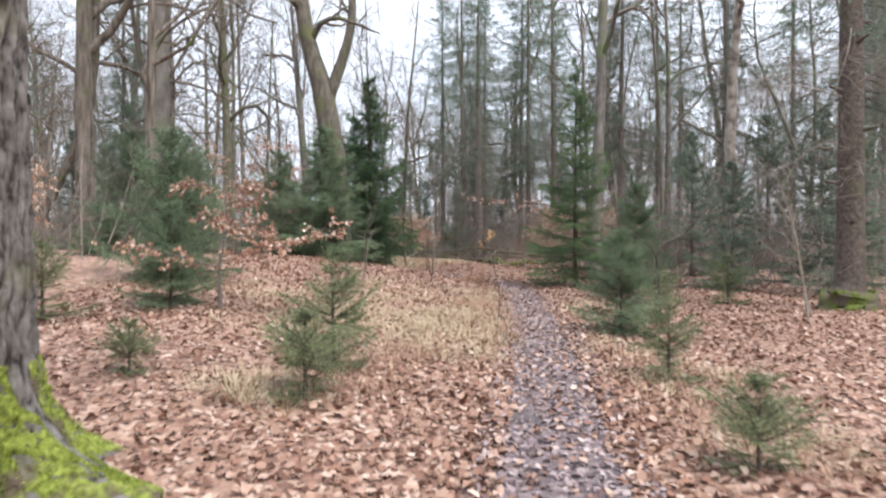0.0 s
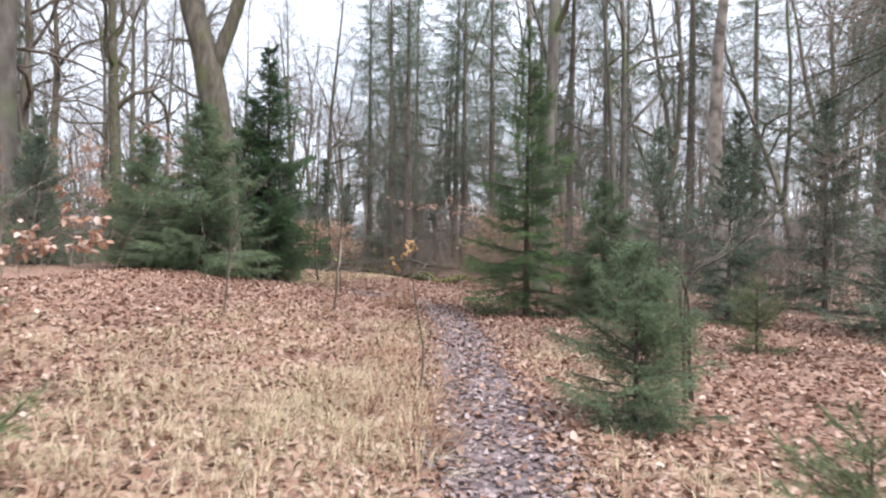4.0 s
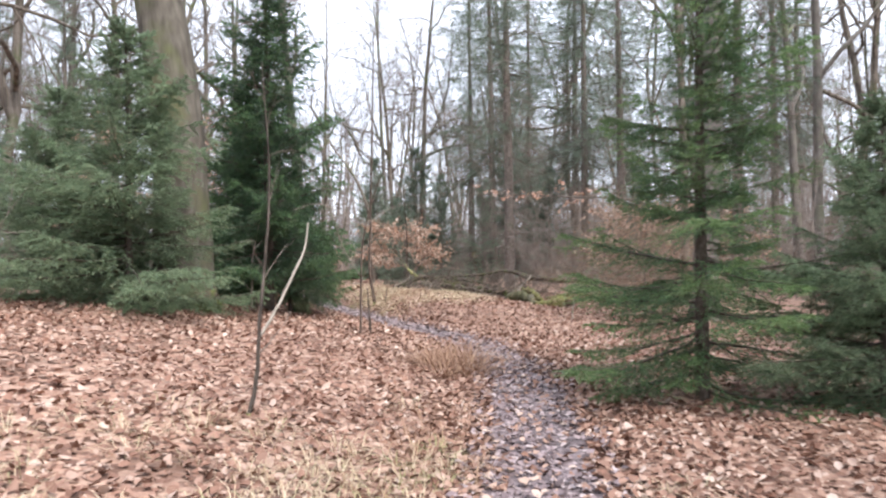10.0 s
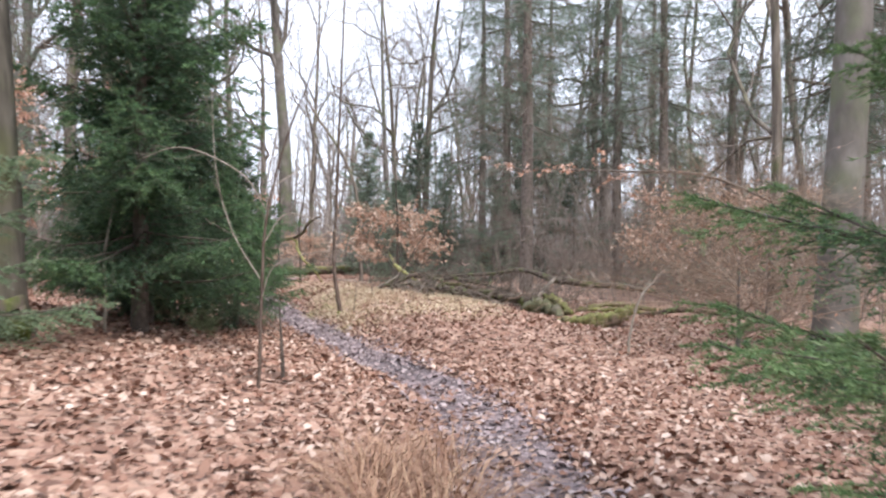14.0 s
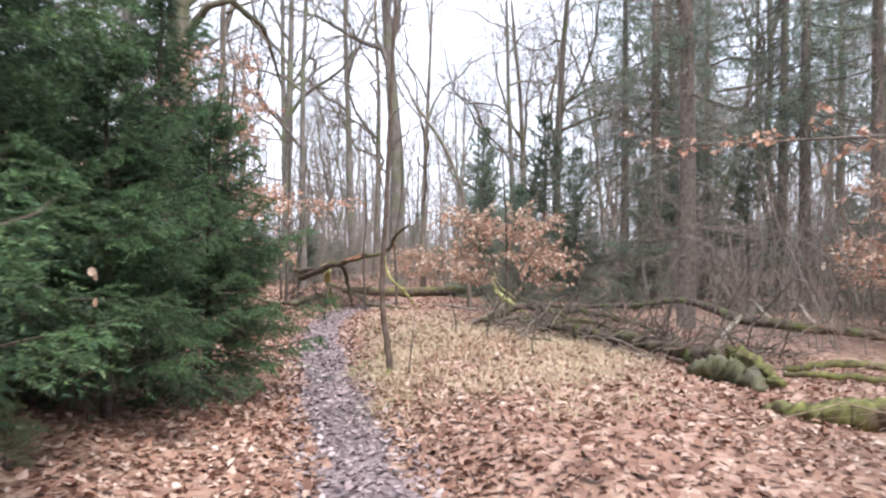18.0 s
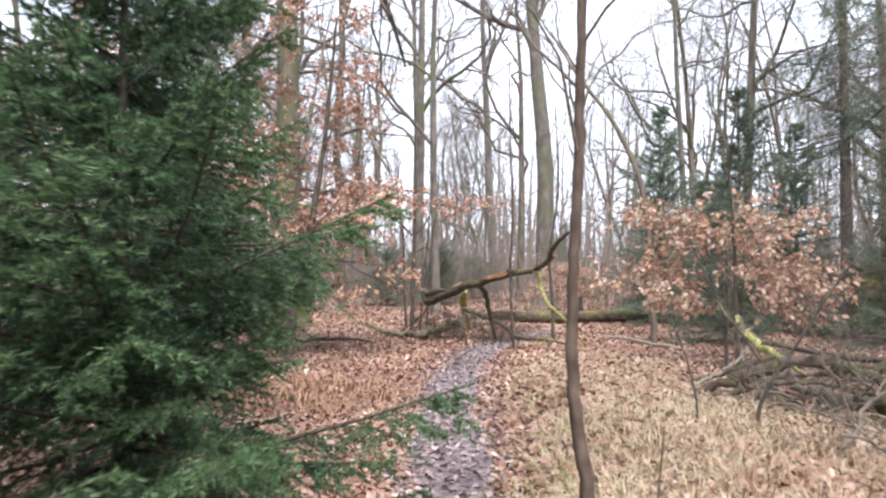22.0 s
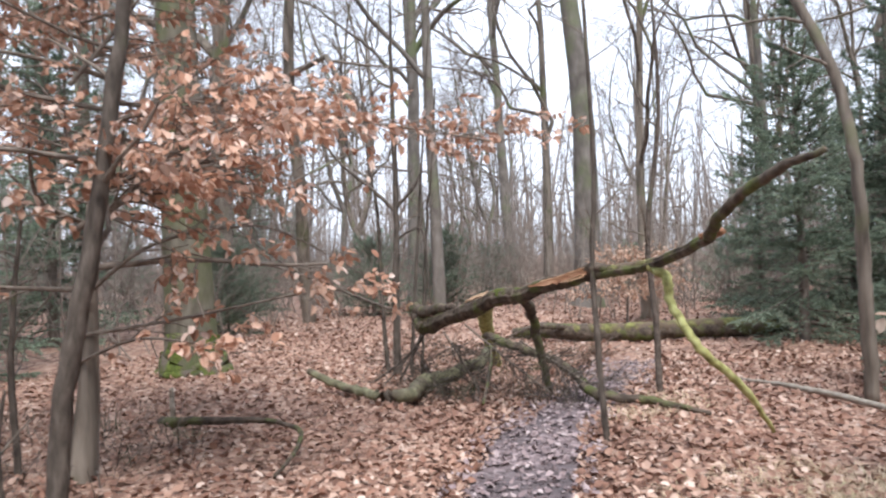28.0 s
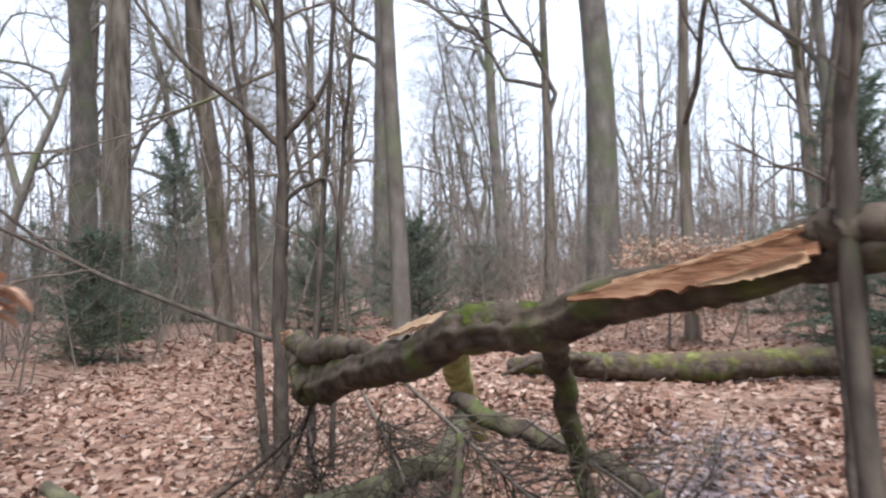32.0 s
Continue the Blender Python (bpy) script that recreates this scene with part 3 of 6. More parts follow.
# ---- trees ----
def bare_tree(seed, tall, girth, mat, first=0.35, lean=0.03, limbs=9, boughs=5, twigs=5, spread=46, fork=None, roots=True, sprays=0, split=True, crook=0.06):
    """A leafless tree as meshes: trunk with limbs, and the finer branches of its crown."""
    rng = np.random.default_rng(seed)
    k = 14
    t = grow(rng, np.array([[0, 0, -0.15]]), np.array([[lean, 0, 1.0]]), np.array([tall]), k, crook, 0.06)
    r = taper([girth / 2], k, 0.16, 0.9)
    flare = girth / 2 * 0.55 * np.exp(-np.linspace(0, tall, k) / 0.5) if roots else 0
    r = r + flare
    # a finer foot
    s = np.concatenate([np.linspace(0, 1.0 / (k - 1), 4)[:-1], np.linspace(1.0 / (k - 1), 1, k - 1)])
    tp, _ = along(np.repeat(t, 1, 0), np.zeros(len(s), int), s)
    tr = np.interp(s, np.linspace(0, 1, k), r[0])
    if roots:
        tr = np.interp(s, np.linspace(0, 1, k), taper([girth / 2], k, 0.16, 0.9)[0]) + girth * 0.22 * np.exp(-s * tall / 0.22)
    solid = [tubes(tp[None], tr[None], 12)]
    i, sh, p, way, rr = spawn(rng, t, taper([girth / 2], k, 0.16, 0.9), limbs, first, 0.97, spread, 0.2)
    ln = tall * (0.16 + 0.30 * (1 - sh)) * rng.uniform(0.7, 1.25, len(p))
    L1 = grow(rng, p, way, ln, 9, 0.34, 0.07)
    R1 = taper(np.minimum(rr * 0.62, girth * 0.22), 9, 0.2)
    if fork:
        z, wx, wy, fr = fork
        q, _ = along(t, np.zeros(1, int), np.array([z / tall]))
        LF = grow(rng, q, np.array([[wx, wy, 1.0]]), np.array([tall - z]), 9, 0.06, 0.06)
        RF = taper([girth * fr / 2], 9, 0.25)
        solid.append(tubes(LF, RF, 10))
        i2, sh2, p2, way2, rr2 = spawn(rng, LF, RF, max(4, limbs // 2), 0.2, 0.97, spread, 0.2)
        L1 = np.concatenate([L1, grow(rng, p2, way2, tall * 0.2 * rng.uniform(0.6, 1.3, len(p2)), 9, 0.26, 0.07)])
        R1 = np.concatenate([R1, taper(rr2 * 0.6, 9, 0.2)])
    parts = [mesh("limb", *tubes(L1[j:j + 1], R1[j:j + 1], 7), mat) for j in range(len(L1))] if split else []
    if not split:
        solid.append(tubes(L1, R1, 6))
    _, s2, p, way, rr = spawn(rng, L1, R1, boughs, 0.2, 0.98, 42, 0.25)
    L2 = grow(rng, p, way, np.repeat(np.linalg.norm(L1[:, -1] - L1[:, 0], axis=1), boughs) * rng.uniform(0.3, 0.7, len(p)), 6, 0.28, 0.05)
    R2 = taper(np.maximum(rr * 0.55, 0.008), 6, 0.3)
    _, s3, p, way, rr = spawn(rng, L2, R2, twigs, 0.15, 1.0, 40, 0.3)
    L3 = grow(rng, p, way, np.repeat(np.linalg.norm(L2[:, -1] - L2[:, 0], axis=1), twigs) * rng.uniform(0.35, 0.9, len(p)), 4, 0.28, 0.03)
    R3 = taper(np.maximum(rr * 0.5, 0.0045), 4, 0.4)
    fine = [tubes(L2, R2, 4), tubes(L3, R3, 3)]
    if sprays:
        _, s4, p, way, rr = spawn(rng, L3, R3, sprays, 0.2, 1.0, 38, 0.3)
        L4 = grow(rng, p, way, rng.uniform(0.2, 0.7, len(p)), 3, 0.2, 0.04)
        fine.append(tubes(L4, taper(np.full(len(p), 0.004), 3, 0.5), 3))
    return (mesh("trunk", *merge(solid), mat), *parts, mesh("crown", *merge(fine), m_twig))


def spruce(seed, tall, wide, whorl=0.3, arms=6, twig_gap=0.075, per=28, needle=0.028, width=0.009, low=0.04, mat=None, sub=True, droop=0.0, bare=0.0,
           split=False, girth=0.0, wild=0.3, fresh=None, ragged=0.6, lift=0.0, hang=0.12, loose=0.10, shape=0.8, reach=0.6):
    """A spruce: its trunk's mesh and either one mesh for the crown or, split, one for every branch with its twigs and needles."""
    rng = np.random.default_rng(seed)
    mat = mat or m_needle
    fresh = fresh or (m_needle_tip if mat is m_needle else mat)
    z = np.arange(low * tall + 0.05, tall * 0.97, whorl)
    zi = np.repeat(z, arms) + rng.normal(0, whorl * wild, len(z) * arms)
    zi = np.clip(zi, 0.04, tall * 0.98)
    share = zi / tall
    a = rng.uniform(0, 2 * math.pi, len(zi))
    rise = -0.25 - droop + lift + 1.0 * share ** 1.2 + rng.normal(0, 0.12, len(zi))
    ln = wide * np.clip((1 - share) ** shape, 0.05, 1) * rng.uniform(ragged, 1.15, len(zi))
    ln = np.where(share < 0.08, ln * 0.85, ln)
    p = np.stack([np.zeros(len(zi)), np.zeros(len(zi)), zi], 1)
    way = np.stack([np.cos(a), np.sin(a), rise], 1)
    L1 = grow(rng, p, way, ln, 7, 0.06, 0.05)
    L1[:, :, 2] = np.maximum(L1[:, :, 2], 0.05)
    R1 = taper(0.004 + 0.007 * ln, 7, 0.2)
    trunk = grow(rng, np.array([[0, 0, -0.1]]), np.array([[0, 0, 1.0]]), np.array([tall + 0.1]), 12, 0.006, 0.1)
    n = len(L1)
    cnt = np.maximum(4, (ln * (1 - bare) / twig_gap).astype(int))
    i = np.repeat(np.arange(n), cnt * 2)
    order = np.concatenate([np.arange(c * 2) for c in cnt])
    s = (order // 2 + rng.random(len(order)) * 0.8) / np.repeat(cnt, cnt * 2)
    s = bare + (1 - bare) * (0.05 + 0.94 * s)
    q, t = along(L1, i, np.clip(s, 0, 0.999))
    side = unit(np.cross(t, np.array([0, 0, 1.0]))) * np.where(order % 2, 1, -1)[:, None]
    w2 = t * 0.75 + side * 0.8 + np.array([0, 0, -hang]) + rng.normal(0, loose, t.shape)
    l2 = np.minimum(0.45 * ln[i] * (1.12 - s) + 0.06, reach) * rng.uniform(0.6, 1.15, len(s))
    L2 = grow(rng, q, w2, l2, 4, 0.10, -0.05)
    ends = np.stack([along(L1, np.arange(n), np.full(n, v))[0] for v in (0.5, 0.68, 0.85, 0.999)], 1)
    # Slot 1 inner, slot 2 outer needles; a darker inner tone paints crown shade.
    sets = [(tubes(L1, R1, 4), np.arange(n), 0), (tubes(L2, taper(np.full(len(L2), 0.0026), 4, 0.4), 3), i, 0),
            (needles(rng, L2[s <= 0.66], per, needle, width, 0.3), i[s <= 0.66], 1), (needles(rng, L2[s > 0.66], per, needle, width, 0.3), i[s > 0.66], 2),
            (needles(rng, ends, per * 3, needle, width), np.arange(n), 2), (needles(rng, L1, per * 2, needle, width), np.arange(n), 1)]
    if sub:
        big = np.where(l2 > 0.14)[0]
        _, s3, p3, w3, _ = spawn(rng, L2[big], np.ones((len(big), 4)), 4, 0.12, 0.85, 40, 0.15)
        w3[:, 2] = w3[:, 2] * 0.35 - 0.10
        L3 = grow(rng, p3, w3, np.repeat(l2[big], 4) * rng.uniform(0.3, 0.6, len(p3)), 3, 0.06, -0.06)
        own = np.repeat(i[big], 4)
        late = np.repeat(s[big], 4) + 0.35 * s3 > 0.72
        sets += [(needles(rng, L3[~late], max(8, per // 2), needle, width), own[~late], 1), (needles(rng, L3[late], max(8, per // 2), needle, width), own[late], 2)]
    top = needles(rng, trunk[:, -3:], per * 3, needle, width)
    g = girth or 0.012 + 0.010 * tall
    stem = mesh("trunk", *tubes(trunk, taper([g * 1.25], 12, 0.08), 9), m_bark_far if mat is m_needle_hazed else m_bark_red)
    if not split:
        v, f = merge([one for one, _, _ in sets] + [top])
        return stem, mesh("crown", v, f, [m_bark_red, mat, fresh], slots=[k for *_, k in sets] + [2])
    out = [stem]
    blocks = []
    for (v, f), own, k in sets:
        vn, fn = len(v) // len(own), len(f) // len(own)
        blocks.append((v.reshape(len(own), vn, 3), (f.reshape(len(own), fn, -1) - (np.arange(len(own)) * vn)[:, None, None]), own, k))
    for b in range(n):
        items = []
        for v, f, own, k in blocks:
            m = np.where(own == b)[0]
            vn = v.shape[1]
            items.append((v[m].reshape(-1, 3), (f[m] + (np.arange(len(m)) * vn)[:, None, None]).reshape(-1, f.shape[2])))
        v, f = merge(items)
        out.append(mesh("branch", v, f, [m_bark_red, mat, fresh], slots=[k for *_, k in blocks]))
    out.append(mesh("leader", *top, mat))
    return tuple(out)


def stand(name, meshes, x, y, label, category, group="", turn=0.0, size=1.0, z=None, tilt=(0, 0)):
    """A tree of these meshes at its place: an empty at the foot with a part for each mesh."""
    ob = new(name)
    ob.matrix_basis = pose(x, y, float(height(x, y)) if z is None else z, tilt[0], tilt[1], turn) @ Matrix.Scale(size, 4)
    for me in meshes:
        part(me.name.split(".")[0], me, ob)
    return tagged(ob, label, category, group)


# tall bare trees, six shapes near and four slighter ones for the depth of the wood
near_oaks = [bare_tree(11 + i, tall, girth, mat, first=f, limbs=lm, boughs=7, twigs=6, sprays=3, spread=sp, crook=0.022)
             for i, (tall, girth, mat, f, lm, sp) in enumerate(((19, 0.62, m_bark, 0.28, 11, 50), (21, 0.50, m_bark_grey, 0.33, 10, 42),
                                                                (17, 0.36, m_bark, 0.25, 10, 45), (20, 0.72, m_bark_grey, 0.38, 11, 48),
                                                                (15, 0.22, m_bark, 0.22, 9, 40), (18, 0.30, m_bark_grey, 0.30, 9, 38)))]
far_oaks = [bare_tree(41 + i, tall, girth, m_bark if i % 2 else m_bark_grey, first=f, limbs=13, boughs=6, twigs=5, sprays=3, roots=False, split=False, crook=0.13, spread=56,
                     fork=(tall * (0.22 + 0.07 * i), 0.35 - 0.2 * i, 0.25, 0.7))
            for i, (tall, girth, f) in enumerate(((17, 0.34, 0.2), (19, 0.42, 0.3), (15, 0.2, 0.16), (20, 0.3, 0.26)))]


def curve(pts, n):
    """A smooth path through a few points."""
    p = np.array(pts, float)
    q = np.concatenate([[2 * p[0] - p[1]], p, [2 * p[-1] - p[-2]]])
    s = np.linspace(0, len(p) - 1.0001, n)
    i = s.astype(int)
    t = (s - i)[:, None]
    a, b, c, d = q[i], q[i + 1], q[i + 2], q[i + 3]
    return 0.5 * (2 * b + (c - a) * t + (2 * a - 5 * b + 4 * c - d) * t ** 2 + (3 * b - a - 3 * c + d) * t ** 3)


def limb(name, pts, radii, mat, sides=10, n=None, seed=1, rough=0.09, bend=0.005):
    """A gnarled piece of wood along the points, closed at both ends."""
    rng = np.random.default_rng(seed)
    n = n or 7 * len(pts)
    p = curve(pts, n) + rng.normal(0, bend, (n, 3)) * np.minimum(1, np.interp(np.linspace(0, 1, n), np.linspace(0, 1, len(radii)), radii) / 0.05)[:, None]
    r = np.interp(np.linspace(0, 1, n), np.linspace(0, 1, len(radii)), radii)
    v, f = tubes(p[None], r[None], sides)
    v = v.reshape(n, sides, 3)
    ridges = rng.normal(0, 1, sides)[None, :, None] * np.ones((n, 1, 1)) * 1.2
    swell = np.convolve(rng.normal(0, 1, n + 4), np.ones(5) / 2.2, mode="valid")[:, None, None]
    v = p[:, None] + (v - p[:, None]) * (1 + rough * (0.6 * ridges + 0.28 * swell + 0.3 * rng.normal(0, 1, (n, sides, 1))))
    v = np.concatenate([v.reshape(-1, 3), p[[0, -1]]])
    a = np.arange(sides)
    b = (a + 1) % sides
    e0 = np.stack([b, a, np.full(sides, n * sides)], 1)
    e1 = np.stack([a + (n - 1) * sides, b + (n - 1) * sides, np.full(sides, n * sides + 1)], 1)
    return mesh(name, v, [f, np.concatenate([e0, e1])], mat)


def shard(name, pts, widths, face, mat, seed=1, thick=0.012):
    """A torn strip of bare wood along the points, its broad side turned to face, with jagged edges and a groove."""
    rng = np.random.default_rng(seed)
    n, m = 22, 7
    p = curve(pts, n)
    t = unit(np.gradient(p, axis=0))
    side = unit(np.cross(t, np.array(face, float)))
    out = np.cross(side, t)
    w = np.interp(np.linspace(0, 1, n), np.linspace(0, 1, len(widths)), widths)
    a = np.linspace(-1, 1, m)
    edge = 1 + rng.normal(0, 0.16, (n, m)) * (np.abs(a) > 0.9)
    fibre = rng.normal(0, 0.0022, (1, m)) + rng.normal(0, 0.0012, (n, m)) - 0.010 * (1 - a ** 2) * (w / max(widths))[:, None]
    top = p[:, None] + side[:, None] * (w[:, None] * a * edge)[..., None] + out[:, None] * fibre[..., None]
    low = top - out[:, None] * thick
    v = np.concatenate([top.reshape(-1, 3), low.reshape(-1, 3)])
    g = np.arange(n * m).reshape(n, m)
    q = np.stack([g[:-1, :-1], g[:-1, 1:], g[1:, 1:], g[1:, :-1]], -1).reshape(-1, 4)
    k = n * m
    rim = [np.stack([g[:-1, j], g[1:, j], g[1:, j] + k, g[:-1, j] + k], -1) for j in (0, -1)] + [np.stack([g[j, :-1], g[j, 1:], g[j, 1:] + k, g[j, :-1] + k], -1) for j in (0, -1)]
    return mesh(name, v, np.concatenate([q, q[:, ::-1] + k, *rim]), mat, smooth=False)


def twiggy(seed, paths, radii, count, length, k=5, s0=0.2, angle=45, up=0.03, thick=0.4, second=3, mat=None):
    """Fine twigs off the given paths, in one mesh."""
    rng = np.random.default_rng(seed)
    _, s, p, way, r = spawn(rng, paths, radii, count, s0, 1.0, angle, 0.25)
    L = grow(rng, p, way, length * rng.uniform(0.5, 1.2, len(p)), k, 0.16, up)
    R = taper(np.maximum(r * thick, 0.003), k, 0.35)
    out = [tubes(L, R, 4)]
    if second:
        _, s, p, way, r = spawn(rng, L, R, second, 0.25, 1.0, 42, 0.25)
        L2 = grow(rng, p, way, length * 0.45 * rng.uniform(0.5, 1.2, len(p)), 4, 0.16, up)
        out.append(tubes(L2, taper(np.maximum(r * 0.6, 0.002), 4, 0.4), 3))
    return mesh("crown", *merge(out), mat or m_twig)


def sapling(name, pts, radii, label, mat=None, twigs=8, length=0.4, seed=1, s0=0.35, angle=45, category="sapling", moss=False, group="", tmat=None, second=3):
    """A thin stem through the points, with side twigs; the first point stands on the ground."""
    foot = np.array(pts[0], float)
    foot[2] = height(foot[0], foot[1])
    local = [(0, 0, -0.05)] + [tuple(np.array(q, float) - foot) for q in pts[1:]]
    ob = new(name)
    ob.matrix_basis = Matrix.Translation(foot)
    part("stem", limb("stem", local, radii, mat or m_stem, 8, seed=seed, bend=0.006), ob)
    if twigs:
        n = 24
        p = curve(local, n)[None]
        r = np.interp(np.linspace(0, 1, n), np.linspace(0, 1, len(radii)), radii)[None]
        part("crown", twiggy(seed, p, r, twigs, length, s0=s0, angle=angle, second=second, mat=tmat), ob)
    if moss:
        part("moss", limb("moss", local[:1] + [tuple(np.array(local[0]) * 0.82 + np.array(local[1]) * 0.18)], (radii[0] * 1.5, radii[0] * 1.12), m_moss, 8, seed=seed,
                          rough=0.2), ob, "green moss at the foot")
    return tagged(ob, label, category, group)


def leafy(seed, tall, girth, first=0.3, limbs=9, reach=0.9, boughs=4, per=7, size=0.065, lean=0.0, flat=0.0, angle=65, mat=None, twigs=3, low=0.0, leaf=None, twig=None):
    """A young beech that has kept its dry leaves: trunk, twigs, leaves."""
    rng = np.random.default_rng(seed)
    t = grow(rng, np.array([[0, 0, -0.05]]), np.array([[lean, 0, 1.0]]), np.array([tall]), 10, 0.05, 0.1)
    r = taper([girth / 2], 10, 0.15)
    _, s, p, way, rr = spawn(rng, t, r, limbs, first, 0.98, angle, 0.15)
    way[:, 2] *= 1 - flat
    L1 = grow(rng, p, way, reach * (1.15 - 0.75 * s) * rng.uniform(0.6, 1.2, len(p)), 8, 0.09, -0.005)
    R1 = taper(np.maximum(rr * 0.5, 0.005), 8, 0.3)
    _, s, p, way, rr = spawn(rng, L1, R1, boughs, 0.2, 1.0, 40, 0.2)
    way[:, 2] *= 1 - flat
    L2 = grow(rng, p, way, reach * 0.45 * rng.uniform(0.4, 1.1, len(p)), 5, 0.12, -0.01)
    R2 = taper(np.maximum(rr * 0.5, 0.0028), 5, 0.4)
    _, s, p, way, rr = spawn(rng, L2, R2, twigs, 0.15, 1.0, 42, 0.2)
    L3 = grow(rng, p, way, reach * 0.2 * rng.uniform(0.4, 1.1, len(p)), 4, 0.12, 0.0)
    n = len(L3) * per
    i = np.repeat(np.arange(len(L3)), per)
    keep = np.repeat(rng.random(len(L3)) > low, per)
    q, tt = along(L3, i, rng.random(n))
    side = unit(np.cross(tt, rng.normal(size=tt.shape)))
    w = unit(tt * 0.6 + side * 0.7 + np.array([0, 0, -0.45]))
    up = unit(rng.normal(0, 0.45, w.shape) + np.array([0, 0, 1.0]))
    lv = leaf_cards(rng, q[keep], w[keep], up[keep], size * rng.uniform(0.7, 1.25, keep.sum()), fold=0.4, slim=0.3)
    return (mesh("trunk", *tubes(t, r * (1 + 0.5 * np.exp(-np.arange(10) * 1.2)), 10), mat or m_bark_grey),
            mesh("crown", *merge([tubes(L1, R1, 5), tubes(L2, R2, 4), tubes(L3, taper(np.full(len(L3), 0.002), 4, 0.6), 3)]), twig or m_twig),
            mesh("foliage", *lv, leaf or m_copper))


def spray(name, pts, r, label, seed, boughs=10, reach=0.5, per=6, size=0.065, leaf=None, low=0.2, s0=0.25, category="branch", twigs=3, owner=None):
    """A limb through the points with level twigs and dry leaves; it becomes part of owner where one is given."""
    rng = np.random.default_rng(seed)
    c = np.array(owner.matrix_basis.translation if owner else pts[0], float)
    L0 = curve(pts, 16)[None] - c
    R0 = np.linspace(r, r * 0.3, 16)[None]
    _, s, p, way, rr = spawn(rng, L0, R0, boughs, s0, 1.0, 48, 0.2)
    way[:, 2] *= 0.35
    L1 = grow(rng, p, way, reach * rng.uniform(0.5, 1.2, len(p)), 6, 0.10, -0.01)
    R1 = taper(np.maximum(rr * 0.5, 0.003), 6, 0.4)
    _, s, p, way, rr = spawn(rng, L1, R1, twigs, 0.2, 1.0, 42, 0.2)
    way[:, 2] *= 0.4
    L2 = grow(rng, p, way, reach * 0.4 * rng.uniform(0.4, 1.1, len(p)), 4, 0.12, 0.0)
    i = np.repeat(np.arange(len(L2)), per)
    keep = np.repeat(rng.random(len(L2)) > low, per)
    q, tt = along(L2, i, rng.random(len(i)))
    w = unit(tt * 0.6 + unit(np.cross(tt, rng.normal(size=tt.shape))) * 0.7 + np.array([0, 0, -0.55]))
    up = unit(rng.normal(0, 0.5, w.shape) + np.array([0, 0, 1.0]))
    lv = leaf_cards(rng, q[keep], w[keep], up[keep], size * rng.uniform(0.7, 1.25, keep.sum()), fold=0.4, slim=0.3)
    ob = owner or new(name)
    if not owner:
        ob.matrix_basis = Matrix.Translation(c)
    bough = part("bough", mesh("bough", *merge([tubes(L0, R0, 7), tubes(L1, R1, 4), tubes(L2, taper(np.full(len(L2), 0.002), 4, 0.6), 3)]), m_twig), ob)
    part("foliage", mesh("foliage", *lv, leaf or m_copper), bough)
    return ob if owner else tagged(ob, label, category)


# ---- things by the start of the path ----
# the old oak with mossy root flares beside the start
rng = np.random.default_rng(5)
oak = new("oak_tree")
oak.matrix_basis = Matrix.Translation((-2.50, 4.25, float(height(-2.50, 4.25))))
hz = np.concatenate([np.linspace(-0.12, 0.8, 60), np.linspace(0.815, 3.4, 130), np.linspace(3.6, 13, 16)])
nb = 288
ang = np.arange(nb) * 2 * math.pi / nb


def lobed(a):
    return 0.5 + 0.5 * np.cos(a * 6 + 0.6) * (0.7 + 0.3 * np.cos(a * 2 + 1.0))


def bark_relief(a, z):
    """Long plates between furrows that wander, part and join again, broken across here and there."""
    w = a * 21 + 0.9 * np.sin(z * 4.1 + 3 * np.sin(a * 2)) + 0.6 * np.sin(z * 9.3 + a * 5) + 0.5 * np.sin(z * 17 + a * 9)
    plate = np.abs(np.sin(w)) ** 0.55 * (0.75 + 0.25 * np.sin(w * 0.5 + z * 2.2))
    crack = np.abs(np.sin(z * 13 + 2.5 * np.sin(a * 7 + z) + np.floor(w / math.pi) * 2.1)) ** 0.3
    return plate * (0.55 + 0.45 * crack)


rad = 0.42 * (1 - hz[:, None] / 22) + (0.20 + 0.62 * lobed(ang) ** 1.6) * np.exp(-np.maximum(hz, -0.02)[:, None] / 0.26)
rad = rad + 0.075 * (bark_relief(ang[None], hz[:, None]) - 0.35) + rng.normal(0, 0.003, rad.shape)
v = np.stack([rad * np.cos(ang) + 0.012 * hz[:, None], rad * np.sin(ang), np.repeat(hz[:, None], nb, 1)], -1)
ia = np.arange(len(hz) * nb).reshape(len(hz), nb)
quads = np.stack([ia[:-1], np.roll(ia, -1, 1)[:-1], np.roll(ia, -1, 1)[1:], ia[1:]], -1).reshape(-1, 4)
part("trunk", mesh("trunk", v.reshape(-1, 3), quads, m_bark_near), oak)
grid = np.linspace(0, 1, 70)
na = 260
am = np.arange(na) * 2 * math.pi / na
top = 0.30 + 0.24 * np.sin(am * 3 + 1) * np.sin(am * 7) + 0.12 * np.sin(am * 13) + 0.07 * np.sin(am * 29 + 1)
mz = np.minimum(np.interp(grid, [0, 1], [-0.05, 0.72])[:, None], 0.02 + np.maximum(top, 0.06) * grid[:, None] * 1.7)
lump = np.sin(am * 17 + 9 * mz) * np.sin(am * 11 - 23 * mz) + 0.7 * np.sin(am * 37 + 31 * mz) * np.sin(am * 23 - 41 * mz)
mr = 0.42 * (1 - mz / 22) + (0.20 + 0.62 * lobed(am) ** 1.6) * np.exp(-np.maximum(mz, -0.02) / 0.26) + 0.075 * (bark_relief(am[None], mz) - 0.35)
